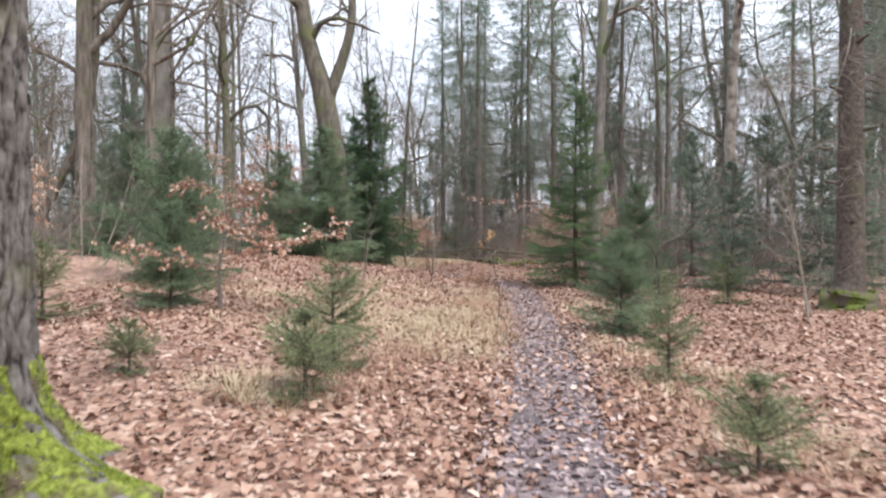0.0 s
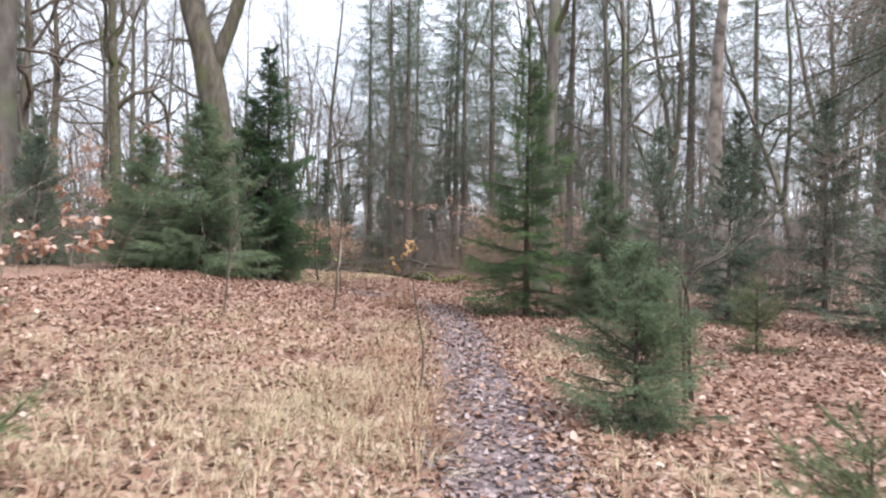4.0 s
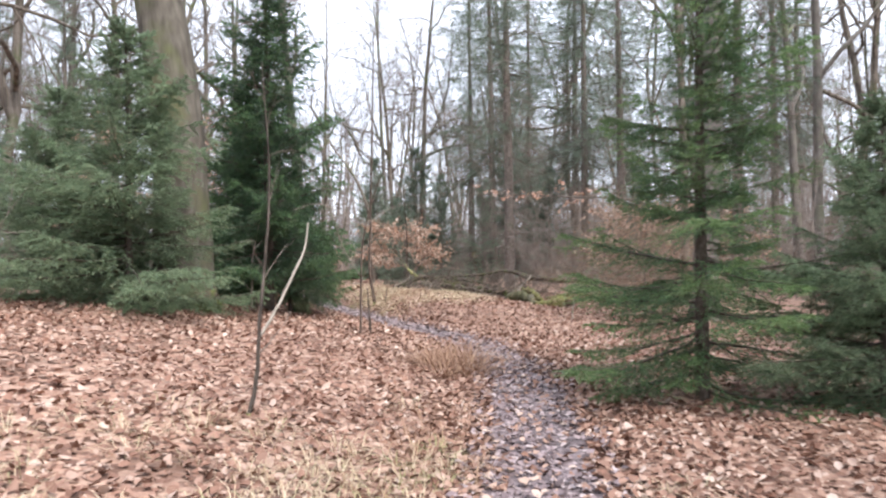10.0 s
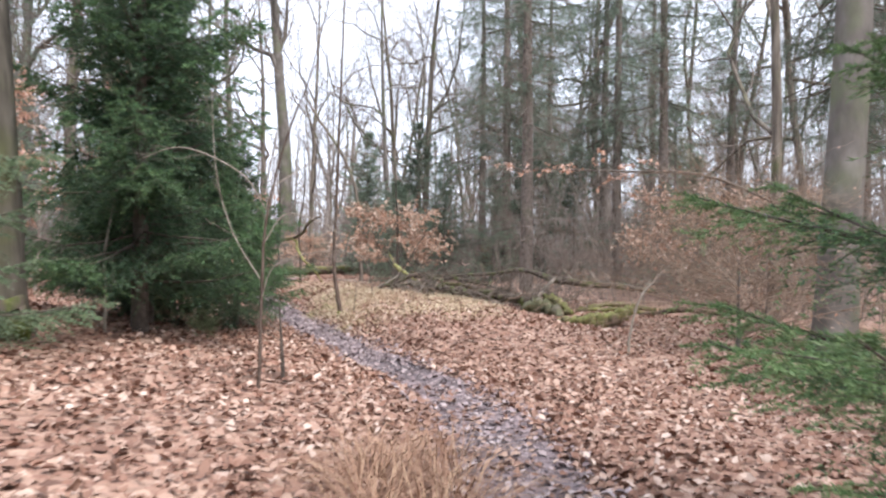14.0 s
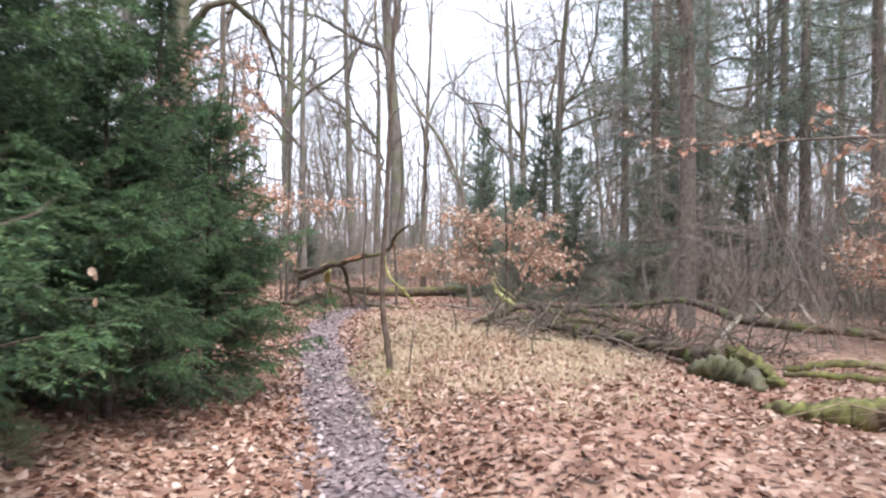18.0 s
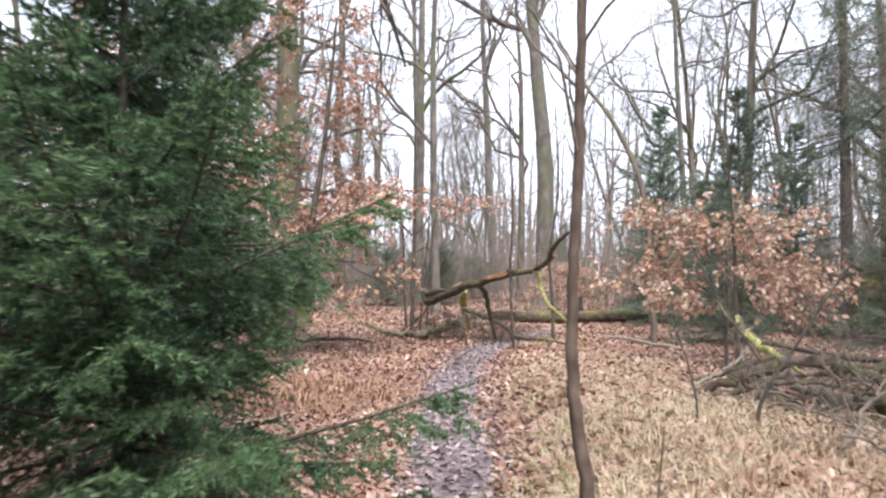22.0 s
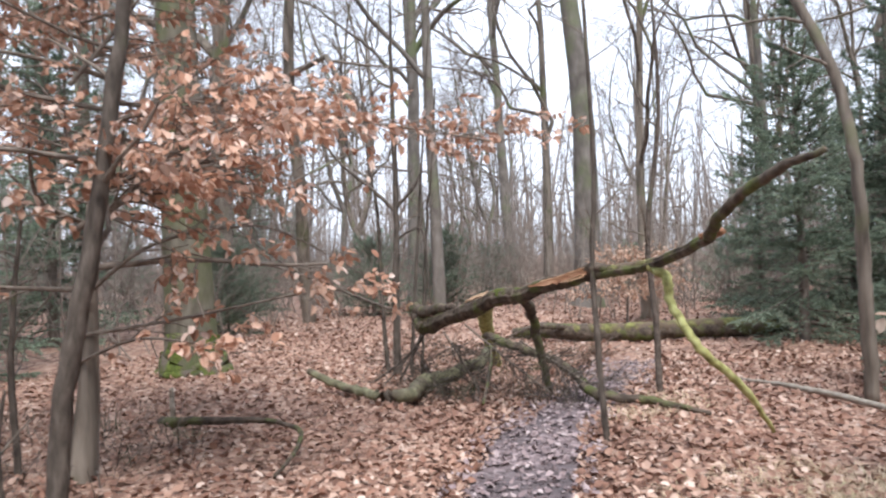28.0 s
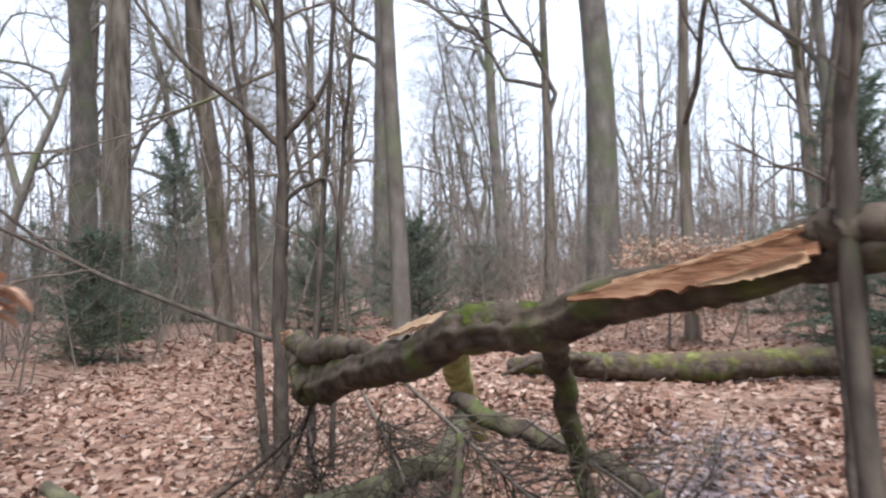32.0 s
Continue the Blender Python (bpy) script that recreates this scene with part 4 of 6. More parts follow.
mr = mr + 0.012 + 0.020 * lump * (1 - grid[:, None] ** 4) + rng.normal(0, 0.005, mr.shape) - 0.04 * (grid[:, None] > 0.97)
mv = np.stack([mr * np.cos(am) + 0.012 * mz, mr * np.sin(am), mz], -1)
ia = np.arange(len(grid) * na).reshape(len(grid), na)
moss = part("moss", mesh("moss", mv.reshape(-1, 3), np.stack([ia[:-1], np.roll(ia, -1, 1)[:-1], np.roll(ia, -1, 1)[1:], ia[1:]], -1).reshape(-1, 4), m_moss), oak,
            "bright green moss over the roots")
pick = rng.integers(0, len(grid) - 3, 26000), rng.integers(0, na, 26000)
tuft = (np.sin(am * 9 + 2)[pick[1]] * np.sin(am * 4 + 1)[pick[1]] + np.sin(mz[pick] * 21 + am[pick[1]] * 6) * 0.6 + rng.normal(0, 0.35, 26000)) > -0.05
root = mv[pick][tuft]
outward = unit(np.stack([np.cos(am[pick[1]]), np.sin(am[pick[1]]), np.full(26000, 0.8)], 1)[tuft] + rng.normal(0, 0.5, (tuft.sum(), 3)))
wide = unit(np.cross(outward, rng.normal(size=outward.shape))) * 0.0035
v = np.stack([root - wide - outward * 0.004, root + wide - outward * 0.004, root + outward * rng.uniform(0.010, 0.026, (len(root), 1))], 1).reshape(-1, 3)
part("moss_shoots", mesh("moss_shoots", v, np.arange(len(v)).reshape(-1, 3), m_moss_tip, smooth=False), moss)
L = grow(rng, np.repeat(np.array([[0.1, 0, 0]]), 9, 0) + np.linspace(5.5, 12.5, 9)[:, None] * np.array([0, 0, 1]),
         np.stack([np.cos(np.arange(9) * 2.4), np.sin(np.arange(9) * 2.4), np.full(9, 0.7)], 1), np.linspace(6, 3, 9), 9, 0.16, 0.06)
R = taper(np.linspace(0.16, 0.08, 9), 9, 0.2)
_, s, p, way, rr = spawn(rng, L, R, 8, 0.2, 1, 42)
L2 = grow(rng, p, way, rng.uniform(0.8, 2, len(p)), 6, 0.2, 0.05)
part("crown", mesh("crown", *merge([tubes(L, R, 7), tubes(L2, taper(rr * 0.5, 6, 0.3), 4)]), m_bark), oak)
tagged(oak, "old oak with furrowed grey bark and moss-covered root flares", "tree")

# small spruces among the leaves
tiny = [spruce(60, 0.62, 0.60, 0.085, 5, 0.045, 18, 0.026, 0.005, mat=m_needle_young, split=True, ragged=0.3, lift=0.28, loose=0.25, shape=0.42, wild=0.7, hang=0.05),
        spruce(61, 1.08, 0.72, 0.12, 5, 0.05, 18, 0.028, 0.0055, mat=m_needle_young, split=True, ragged=0.3, lift=0.25, loose=0.25, shape=0.45, wild=0.7, hang=0.05),
        spruce(62, 1.8, 1.05, 0.115, 7, 0.055, 20, 0.030, 0.007, mat=m_needle_soft, fresh=m_needle_soft, split=True, ragged=0.3, lift=0.15, loose=0.25, shape=0.45, wild=0.7)]
for x, y, k, size, turn, label in ((-0.84, 7.5, 1, 1.0, 20, "yellowish green young spruce in dry grass"), (-0.86, 6.2, 0, 1.05, 70, "small sparse spruce in pale dry grass"),
                                   (2.2, 4.65, 0, 0.85, 10, "knee-high spruce seedling beside the path"), (-2.5, 6.65, 0, 0.7, 140, "spruce seedling among brown leaves"),
                                   (2.5, 7.7, 1, 0.78, 200, "young spruce beside the path"), (2.78, 11.2, 2, 0.82, 90, "bushy young spruce beside the path"),
                                   (-3.75, 10.9, 2, 0.80, 250, "bushy young spruce beside a small beech"), (-4.75, 13.6, 2, 1.45, 100, "young spruce behind a small beech"), (3.9, 13.4, 1, 0.8, 30, "young spruce under taller trees"),
                                   (-4.9, 9.6, 1, 1.0, 300, "young spruce among brown leaves"), (5.6, 14.8, 1, 0.9, 200, "young spruce under a tall conifer"),
                                   (-3.4, 28.0, 0, 0.7, 50, "low spruce shoot at the edge of the thicket"), (-2.2, 27.0, 0, 0.5, 50, "low spruce shoot at the edge of the thicket")):
    stand("young_spruce", tiny[k], x, y, label, "spruce", "young spruces by the path", turn, size)

# full spruces that the path passes
full = [spruce(70, 6.3, 1.8, 0.28, 7, 0.085, 48, 0.028, 0.0065, 0.05, split=True, ragged=0.4, loose=0.14, wild=0.6, girth=0.06),
        spruce(71, 4.0, 2.2, 0.19, 7, 0.095, 40, 0.034, 0.0095, 0.03, m_needle_soft, split=True, ragged=0.45, loose=0.16, wild=0.6, shape=0.78, hang=0.3, fresh=m_needle_soft),
        spruce(72, 3.2, 1.6, 0.17, 7, 0.085, 62, 0.028, 0.0062, 0.16, m_needle_shaded, split=True, ragged=0.4, loose=0.14, wild=0.6, shape=0.6, hang=0.45, fresh=m_needle),
        spruce(74, 5.8, 1.7, 0.22, 7, 0.095, 42, 0.034, 0.009, 0.10, m_needle_shaded, split=True, ragged=0.4, loose=0.16, wild=0.6, hang=0.45, shape=0.65, fresh=m_needle)]
for x, y, k, size, turn, label in ((3.6, 20.85, 0, 1.0, 0, "green spruce with a straight dark stem beside the path"),
                                   (5.15, 20.5, 1, 0.74, 40, "broad dense spruce beside a taller one"), (-3.75, 23.55, 1, 1.05, 80, "dense grey-green spruce growing against an old oak"),
                                   (-2.65, 26.4, 3, 1.15, 120, "tall dense dark spruce beside an old oak"), (-5.3, 24.4, 1, 0.85, 10, "low grey-green spruce beside an old oak"),
                                   (-2.95, 28.65, 2, 0.95, 140, "thick green spruce close by the path"), (-3.02, 30.1, 2, 0.92, 200, "thick green spruce leaning over the path"),
                                   (-3.3, 27.8, 3, 0.95, 260, "slim tall spruce at the edge of the thicket"), (-5.0, 31.9, 3, 0.95, 310, "spruce at the edge of the thicket"),
                                   (-4.4, 29.3, 2, 1.15, 30, "thick dark spruce inside the thicket"), (-9.3, 22.6, 1, 0.95, 200, "grey-green spruce under bare oaks")):
    stand("spruce", full[k], x, y, label, "spruce", "spruces by the path", turn, size)

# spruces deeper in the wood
mid = [spruce(80, 5.0, 2.0, 0.26, 7, 0.12, 24, 0.055, 0.018, 0.04, m_needle_hazed, False, ragged=0.3, loose=0.25, wild=0.9, shape=0.7),
       spruce(81, 3.6, 1.8, 0.22, 7, 0.12, 24, 0.055, 0.018, 0.03, m_needle_hazed, False, ragged=0.3, loose=0.25, wild=0.9, shape=0.6),
       spruce(82, 2.1, 1.7, 0.17, 7, 0.12, 22, 0.05, 0.016, 0.03, m_needle_hazed, False, ragged=0.3, loose=0.3, wild=0.9, shape=0.4, lift=0.3)]
for x, y, k, size, turn in ((3.2, 46.5, 0, 1.0, 0), (0.3, 45.5, 1, 1.1, 30), (-1.6, 46.8, 0, 0.95, 60), (-4.9, 48.4, 0, 1.15, 90), (-5.9, 52.2, 0, 0.9, 75), (-4.2, 51.0, 1, 1.1, 15), (-2.8, 44.2, 1, 0.9, 120),
                            (6.4, 41.5, 1, 1.1, 150), (-13.75, 52.75, 2, 0.95, 180), (-15.6, 46.6, 2, 0.8, 20), (-18.2, 49.0, 2, 0.9, 110), (-12.5, 29.5, 0, 1.2, 210), (-9.6, 28.2, 0, 0.9, 240), (-8.2, 25.0, 1, 0.9, 270),
                            (-15.5, 34.0, 0, 1.1, 10), (9.0, 16.8, 1, 1.0, 20), (7.4, 19.6, 1, 0.9, 50), (10.8, 22.0, 0, 1.0, 80), (8.5, 26.5, 0, 1.0, 140),
                            (-17.5, 44.0, 0, 1.3, 200), (-15.0, 40.5, 0, 1.2, 260), (-20.5, 41.0, 0, 1.4, 300), (-3.2, 50.5, 0, 1.3, 10), (1.6, 52.0, 0, 1.4, 50),
                            (12.5, 30.0, 0, 1.2, 165), (6.8, 47.0, 0, 1.3, 205), (-9.8, 22.2, 1, 0.9, 33)):
    stand("spruce", mid[k], x, y, "dark green spruce in the depth of the wood", "spruce", "spruces in the wood", turn, size)

# tall conifers: bare stems below, drooping sprays above
def dead_branches(seed, z0, z1, n, reach):
    """Thin dry branches round the bare part of a conifer's stem."""
    rng = np.random.default_rng(seed)
    a, z = rng.uniform(0, 2 * math.pi, n), rng.uniform(z0, z1, n)
    p = np.stack([np.zeros(n), np.zeros(n), z], 1)
    L = grow(rng, p, np.stack([np.cos(a), np.sin(a), rng.normal(-0.05, 0.2, n)], 1), reach * rng.uniform(0.35, 1.1, n), 6, 0.14, -0.03)
    R = taper(np.full(n, 0.014), 6, 0.3)
    _, _, p, way, r = spawn(rng, L, R, 9, 0.2, 1.0, 50, 0.3)
    L2 = grow(rng, p, way, rng.uniform(0.3, 1.0, len(p)), 4, 0.2, -0.05)
    R2 = taper(np.full(len(p), 0.005), 4, 0.5)
    _, _, p, way, r = spawn(rng, L2, R2, 3, 0.2, 1.0, 45, 0.3)
    L3 = grow(rng, p, way, rng.uniform(0.2, 0.5, len(p)), 3, 0.2, -0.03)
    return mesh("dead_brush", *merge([tubes(L, R, 4), tubes(L2, R2, 3), tubes(L3, taper(np.full(len(p), 0.0035), 3, 0.6), 3)]), m_brush)


tall = [(*spruce(90, 21, 3.3, 0.30, 4, 0.19, 22, 0.085, 0.014, 0.22, m_needle_hazed, False, 0.45, 0.0, girth=0.15, wild=2.0, ragged=0.25, fresh=m_needle_hazed, hang=1.3, loose=0.35, shape=0.5, reach=1.1),
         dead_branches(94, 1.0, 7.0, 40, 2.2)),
        (*spruce(91, 18, 2.9, 0.32, 4, 0.19, 22, 0.085, 0.014, 0.30, m_needle_hazed, False, 0.4, 0.0, girth=0.15, wild=2.0, ragged=0.25, fresh=m_needle_hazed, hang=1.3, loose=0.35, shape=0.5, reach=1.1),
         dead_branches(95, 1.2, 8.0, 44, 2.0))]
for x, y, k, size, turn in ((1.5, 39.3, 1, 1.0, 0), (0.75, 46.0, 0, 1.0, 40), (4.8, 47.5, 0, 1.05, 80), (6.0, 44.5, 1, 1.1, 120), 
                            (4.6, 51.0, 0, 1.1, 200), (9.5, 50.0, 1, 1.1, 240), (-0.6, 53.0, 0, 1.0, 280), (12.2, 45.0, 0, 1.0, 320), (12.8, 20.5, 1, 1.0, 20),
                            (9.8, 18.2, 0, 0.9, 60), (14.8, 26.0, 0, 1.0, 100), (11.2, 31.0, 1, 1.0, 140), (7.6, 34.0, 0, 0.9, 180), (-16.0, 37.0, 0, 0.8, 220),
                            (-18.5, 45.5, 1, 0.9, 260), (-21.5, 37.5, 0, 0.8, 300), (17.0, 38.0, 0, 1.0, 30), (15.5, 52.0, 0, 1.1, 70), (2.5, 60.0, 0, 1.1, 110),
                            (8.0, 60.0, 1, 1.2, 150)):
    stand("tall_spruce", tall[k], x, y, "tall conifer with a bare lower stem and drooping sprays", "conifer", "tall conifers in the wood", turn, size)
right_fir = (*spruce(92, 20, 2.4, 0.5, 4, 0.24, 20, 0.11, 0.017, 0.34, m_needle_hazed, False, 0.35, 0.10, wild=1.6, fresh=m_needle_hazed, hang=0.7, loose=0.35), dead_branches(96, 2.5, 8, 26, 2.0))
fir = stand("tall_fir", (mesh("trunk", *tubes(curve([(0, 0, -0.2), (0, 0, 0.25), (0.02, 0, 1.0), (0.0, 0.02, 6), (-0.15, 0, 12), (-0.1, 0, 20)], 24)[None],
                                              np.interp(np.linspace(0, 20, 24), [0, 0.3, 1.2, 20], [0.62, 0.44, 0.36, 0.05])[None], 14), m_bark_red), *right_fir[1:]),
            7.3, 13.6, "thick tall conifer with reddish brown scaly bark and branch stubs", "conifer")
part("moss", limb("moss", [(0, 0, -0.1), (0, 0, 0.32)], (0.58, 0.42), m_moss_dark, 14, rough=0.10), fir, "green moss round the foot")
for a, z, ln in ((200, 2.2, 0.2), (250, 1.5, 0.25), (290, 3.1, 0.22), (215, 3.8, 0.3), (180, 2.8, 0.2), (265, 4.6, 0.3), (235, 5.4, 0.35)):
    d = np.array([math.cos(radians(a)), math.sin(radians(a)), 0.1])
    part("branch_stub", limb("branch_stub", [tuple(d * 0.3 + [0, 0, z]), tuple(d * (0.36 + ln) + [0, 0, z])], (0.045, 0.02), m_bark_red, 6), fir)

# ---- bare trees that can be told apart ----
def shaped_tree(seed, stems, mat, limbs=8, boughs=6, twigs=5, first=0.35, reach=3.2, sides=14, crown=None):
    """A bare tree whose trunk and main forks follow the given lines; the first line is the trunk."""
    rng = np.random.default_rng(seed)
    out, P, R = [], [], []
    for q, (pts, radii) in enumerate(stems):
        n = 26
        p = curve(pts, n)
        r = np.interp(np.linspace(0, 1, n), np.linspace(0, 1, len(radii)), radii)
        v, f = tubes(p[None], r[None], sides)
        v = p[:, None] + (v.reshape(n, sides, 3) - p[:, None]) * (1 + 0.05 * rng.normal(0, 1, (1, sides, 1)) + 0.03 * rng.normal(0, 1, (n, sides, 1)))
        out.append(mesh("limb" if q else "trunk", v.reshape(-1, 3), f, mat))
        P.append(p)
        R.append(r)
    P, R = np.stack(P), np.stack(R)
    _, sh, p, way, rr = spawn(rng, P, R, limbs, first, 0.98, 50, 0.2)
    L1 = grow(rng, p, way, reach * (1.2 - 0.6 * sh) * rng.uniform(0.7, 1.25, len(p)), 9, 0.3, 0.06)
    R1 = taper(np.minimum(rr * 0.55, 0.12), 9, 0.2)
    out += [mesh("limb", *tubes(L1[j:j + 1], R1[j:j + 1], 7), mat) for j in range(len(L1))]
    _, _, p, way, rr = spawn(rng, L1, R1, boughs, 0.2, 0.98, 42, 0.25)
    L2 = grow(rng, p, way, reach * 0.45 * rng.uniform(0.5, 1.1, len(p)), 6, 0.26, 0.05)
    R2 = taper(np.maximum(rr * 0.55, 0.008), 6, 0.3)
    _, _, p, way, rr = spawn(rng, L2, R2, twigs, 0.15, 1.0, 40, 0.3)
    L3 = grow(rng, p, way, reach * 0.22 * rng.uniform(0.5, 1.2, len(p)), 4, 0.26, 0.03)
    out.append(mesh("crown", *merge([tubes(L2, R2, 4), tubes(L3, taper(np.maximum(rr * 0.5, 0.0045), 4, 0.4), 3)]), crown or m_twig))
    return out


fork_oak = shaped_tree(33, [([(0, 0, -0.2), (0, 0, 0.3), (-0.02, 0, 1.5), (-0.10, 0, 3.0), (-0.30, 0, 4.6), (-0.55, 0, 5.8), (-0.95, 0, 7.2), (-1.2, 0.1, 9.0), (-1.15, 0.2, 12), (-1.5, 0.2, 16), (-1.4, 0, 19)],
                             (0.62, 0.48, 0.43, 0.41, 0.39, 0.34, 0.27, 0.24, 0.20, 0.12, 0.03)),
                            ([(-0.32, 0, 4.9), (-0.12, 0, 5.7), (0.12, 0.05, 6.4), (0.36, 0.1, 7.2), (0.50, 0.1, 8.2), (0.42, 0.2, 9.4), (0.75, 0.2, 11.5), (0.7, 0.3, 14)],
                             (0.16, 0.19, 0.17, 0.15, 0.13, 0.12, 0.08, 0.02))], m_bark_moss, 7, 6, 5, 0.55, 3.4)
stand("forked_oak", fork_oak, -3.55, 24.9, "large forked oak with mossy grey bark", "tree", turn=0)
stand("beech_tree", bare_tree(36, 20, 0.74, m_bark_green, first=0.36, limbs=10, boughs=6, twigs=5, sprays=2, crook=0.02, lean=0.0), -12.4, 42.6, "thick beech trunk covered in thin green moss", "tree", turn=30)
for name, k, x, y, size, turn, label in (
        ("beech_tree", 3, -10.75, 55.4, 1.1, 80, "thick straight smooth beech trunk"),
        ("oak_tree", 0, -18.4, 49.2, 1.05, 0, "mossy grey oak trunk in the wood"), ("oak_tree", 3, -21.6, 51.0, 1.0, 200, "broad bare oak trunk in the wood"), ("oak_tree", 1, -15.8, 54.6, 1.0, 50, "bare oak with a swept crown"),
        ("oak_tree", 2, -13.8, 60.5, 1.1, 120, "bare forked oak in the wood"), ("oak_tree", 5, -6.2, 60.0, 1.1, 170, "slender bare tree in the wood"),
        ("oak_tree", 0, -12.6, 26.5, 1.25, 220, "tall bare oak with a mossy foot"), ("oak_tree", 3, -10.7, 28.4, 1.5, 260, "tall bare oak behind young spruces"),
        ("oak_tree", 2, -8.2, 21.6, 0.9, 300, "bare tree with crooked limbs"), ("oak_tree", 1, 5.4, 28.4, 1.05, 330, "tall bare trunk behind a spruce"),
        ("oak_tree", 5, 9.8, 34.4, 1.1, 15, "slender tall bare trunk in the wood"), ("oak_tree", 5, 10.9, 38.9, 1.1, 65, "slender tall bare trunk in the wood"), ("oak_tree", 4, 5.9, 32.5, 1.0, 100, "thin bare tree beside fallen wood"),
        ("oak_tree", 2, -6.9, 66.0, 1.2, 140, "bare oak with a forked crown"), ("oak_tree", 1, -18.8, 69.0, 1.2, 180, "bare oak with a forked crown"),
        ("oak_tree", 1, -20.0, 62.5, 1.0, 210, "bare oak in the winter wood"), ("oak_tree", 5, -11.8, 48.8, 0.95, 230, "slender bare tree in the wood"), ("oak_tree", 4, -8.4, 52.5, 1.1, 290, "thin bare tree in the wood"),
        ("oak_tree", 2, -3.5, 55.0, 1.1, 310, "bare tree behind spruces"), ("oak_tree", 0, 1.0, 66.0, 1.1, 20, "bare oak in the winter wood"), ("oak_tree", 5, -25.5, 46.0, 1.0, 45, "slender bare tree in the wood")):
    stand(name, near_oaks[k], x, y, label, "tree", turn=turn, size=size)
for o in [q for q in scene.objects if q.name.split(".")[0] in ("beech_tree", "oak_tree", "forked_oak") and q.type == "EMPTY" and q.matrix_basis.translation.y > 20]:
    x, y, _ = o.matrix_basis.translation
    if (abs(x + 12.4) < 0.1 or abs(x + 18.4) < 0.1 or abs(x + 21.6) < 0.1 or abs(x + 12.6) < 0.1 or abs(x + 3.55) < 0.1):
        foot_r = (0.58 if abs(x + 3.55) < 0.1 else 0.52)
        part("moss", limb("moss", [(0, 0, -0.1), (0, 0, 0.12), (0, 0, 0.5)], (foot_r * 1.08, foot_r * 0.86, foot_r * 0.70), m_moss_dark, 16, rough=0.10), o, "green moss round the foot")
pale = bare_tree(35, 14, 0.46, m_birch, first=0.55, limbs=5, boughs=4, twigs=4, spread=60)
stand("pale_trunk", pale, 8.6, 22.4, "half-dead trunk with peeling pale bark", "tree")

# the wood behind, thinning out with distance
rng = np.random.default_rng(8)
placed = [(o.matrix_basis.translation.x, o.matrix_basis.translation.y) for o in scene.objects if o.type == "EMPTY"]
count = 0
while count < 140:
    x, y = rng.uniform(-48, 42), rng.uniform(-12, 100)
    side = track_x(y) - x
    if y < 50 and -9.0 < side < 7.5:
        continue
    if -18 < x < 4 and 38 < y < 62 and rng.random() < 0.5:
        continue
    if -20 < x < -7 and 16 < y < 42 and rng.random() < 0.6:
        continue
    if any((x - a) ** 2 + (y - b) ** 2 < 2.4 ** 2 for a, b in placed):
        continue
    placed.append((x, y))
    count += 1
    stand("bare_tree", far_oaks[int(rng.integers(4))], x, y, "bare grey-brown tree in the winter wood", "tree", "bare trees of the wood", rng.uniform(0, 360),
          rng.uniform(0.75, 1.2))

# young spruces under the bare trees further off
rng = np.random.default_rng(18)
for x, y in zip(rng.uniform(-34, 14, 46), rng.uniform(51, 84, 46)):
    stand("spruce", mid[int(rng.integers(3))], x, y, "dark green spruce in the depth of the wood", "spruce", "spruces in the wood", rng.uniform(0, 360), rng.uniform(0.45, 0.95))

# far woods: stems and brush too many to count
rng = np.random.default_rng(9)
n = 2000
a = rng.uniform(0, 2 * math.pi, n)
d = rng.uniform(62, 150, n)
p = np.stack([-4 + d * np.cos(a), 30 + d * np.sin(a), np.full(n, -0.3)], 1)
tall_n = rng.uniform(9, 20, n)
S = grow(rng, p, np.tile([0, 0, 1.0], (n, 1)), tall_n, 7, 0.05, 0.05)
SR = taper(rng.uniform(0.08, 0.24, n), 7, 0.15)
_, s, p, way, rr = spawn(rng, S, SR, 16, 0.12, 1.0, 46)
B = grow(rng, p, way, rng.uniform(1.5, 4.5, len(p)), 4, 0.15, 0.08)
tagged(new("far_woods", mesh("far_woods", *merge([tubes(S, SR, 5), tubes(B, taper(np.maximum(rr * 0.6, 0.03), 4, 0.4), 3)]), m_far_hazed)),
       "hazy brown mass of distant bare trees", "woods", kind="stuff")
n = 13000
y = rng.uniform(2, 84, n)
x = rng.uniform(-40, 28, n)
side = track_x(y) - x
keep = ((side > 7) | (side < -7.5) | (y > 52)) & ~((side > 7) & (y < 42) & (rng.random(n) < 0.6))
p = np.stack([x, y, height(x, y) - 0.05], 1)[keep]
S = grow(rng, p, rng.normal(0, 0.25, p.shape) + np.array([0, 0, 1.0]), rng.uniform(1.0, 4.2, len(p)), 4, 0.12, 0.04)
SR = taper(rng.uniform(0.006, 0.022, len(p)), 4, 0.3)
_, s, p, way, rr = spawn(rng, S, SR, 9, 0.1, 1.0, 52)
B = grow(rng, p, way, rng.uniform(0.4, 1.3, len(p)), 3, 0.25, 0.04)
tagged(new("brushwood", mesh("brushwood", *merge([tubes(S, SR, 3), tubes(B, taper(np.maximum(rr * 0.6, 0.005), 3, 0.5), 3)]), m_brush)),
       "thin bare undergrowth between the trees", "undergrowth", kind="stuff")

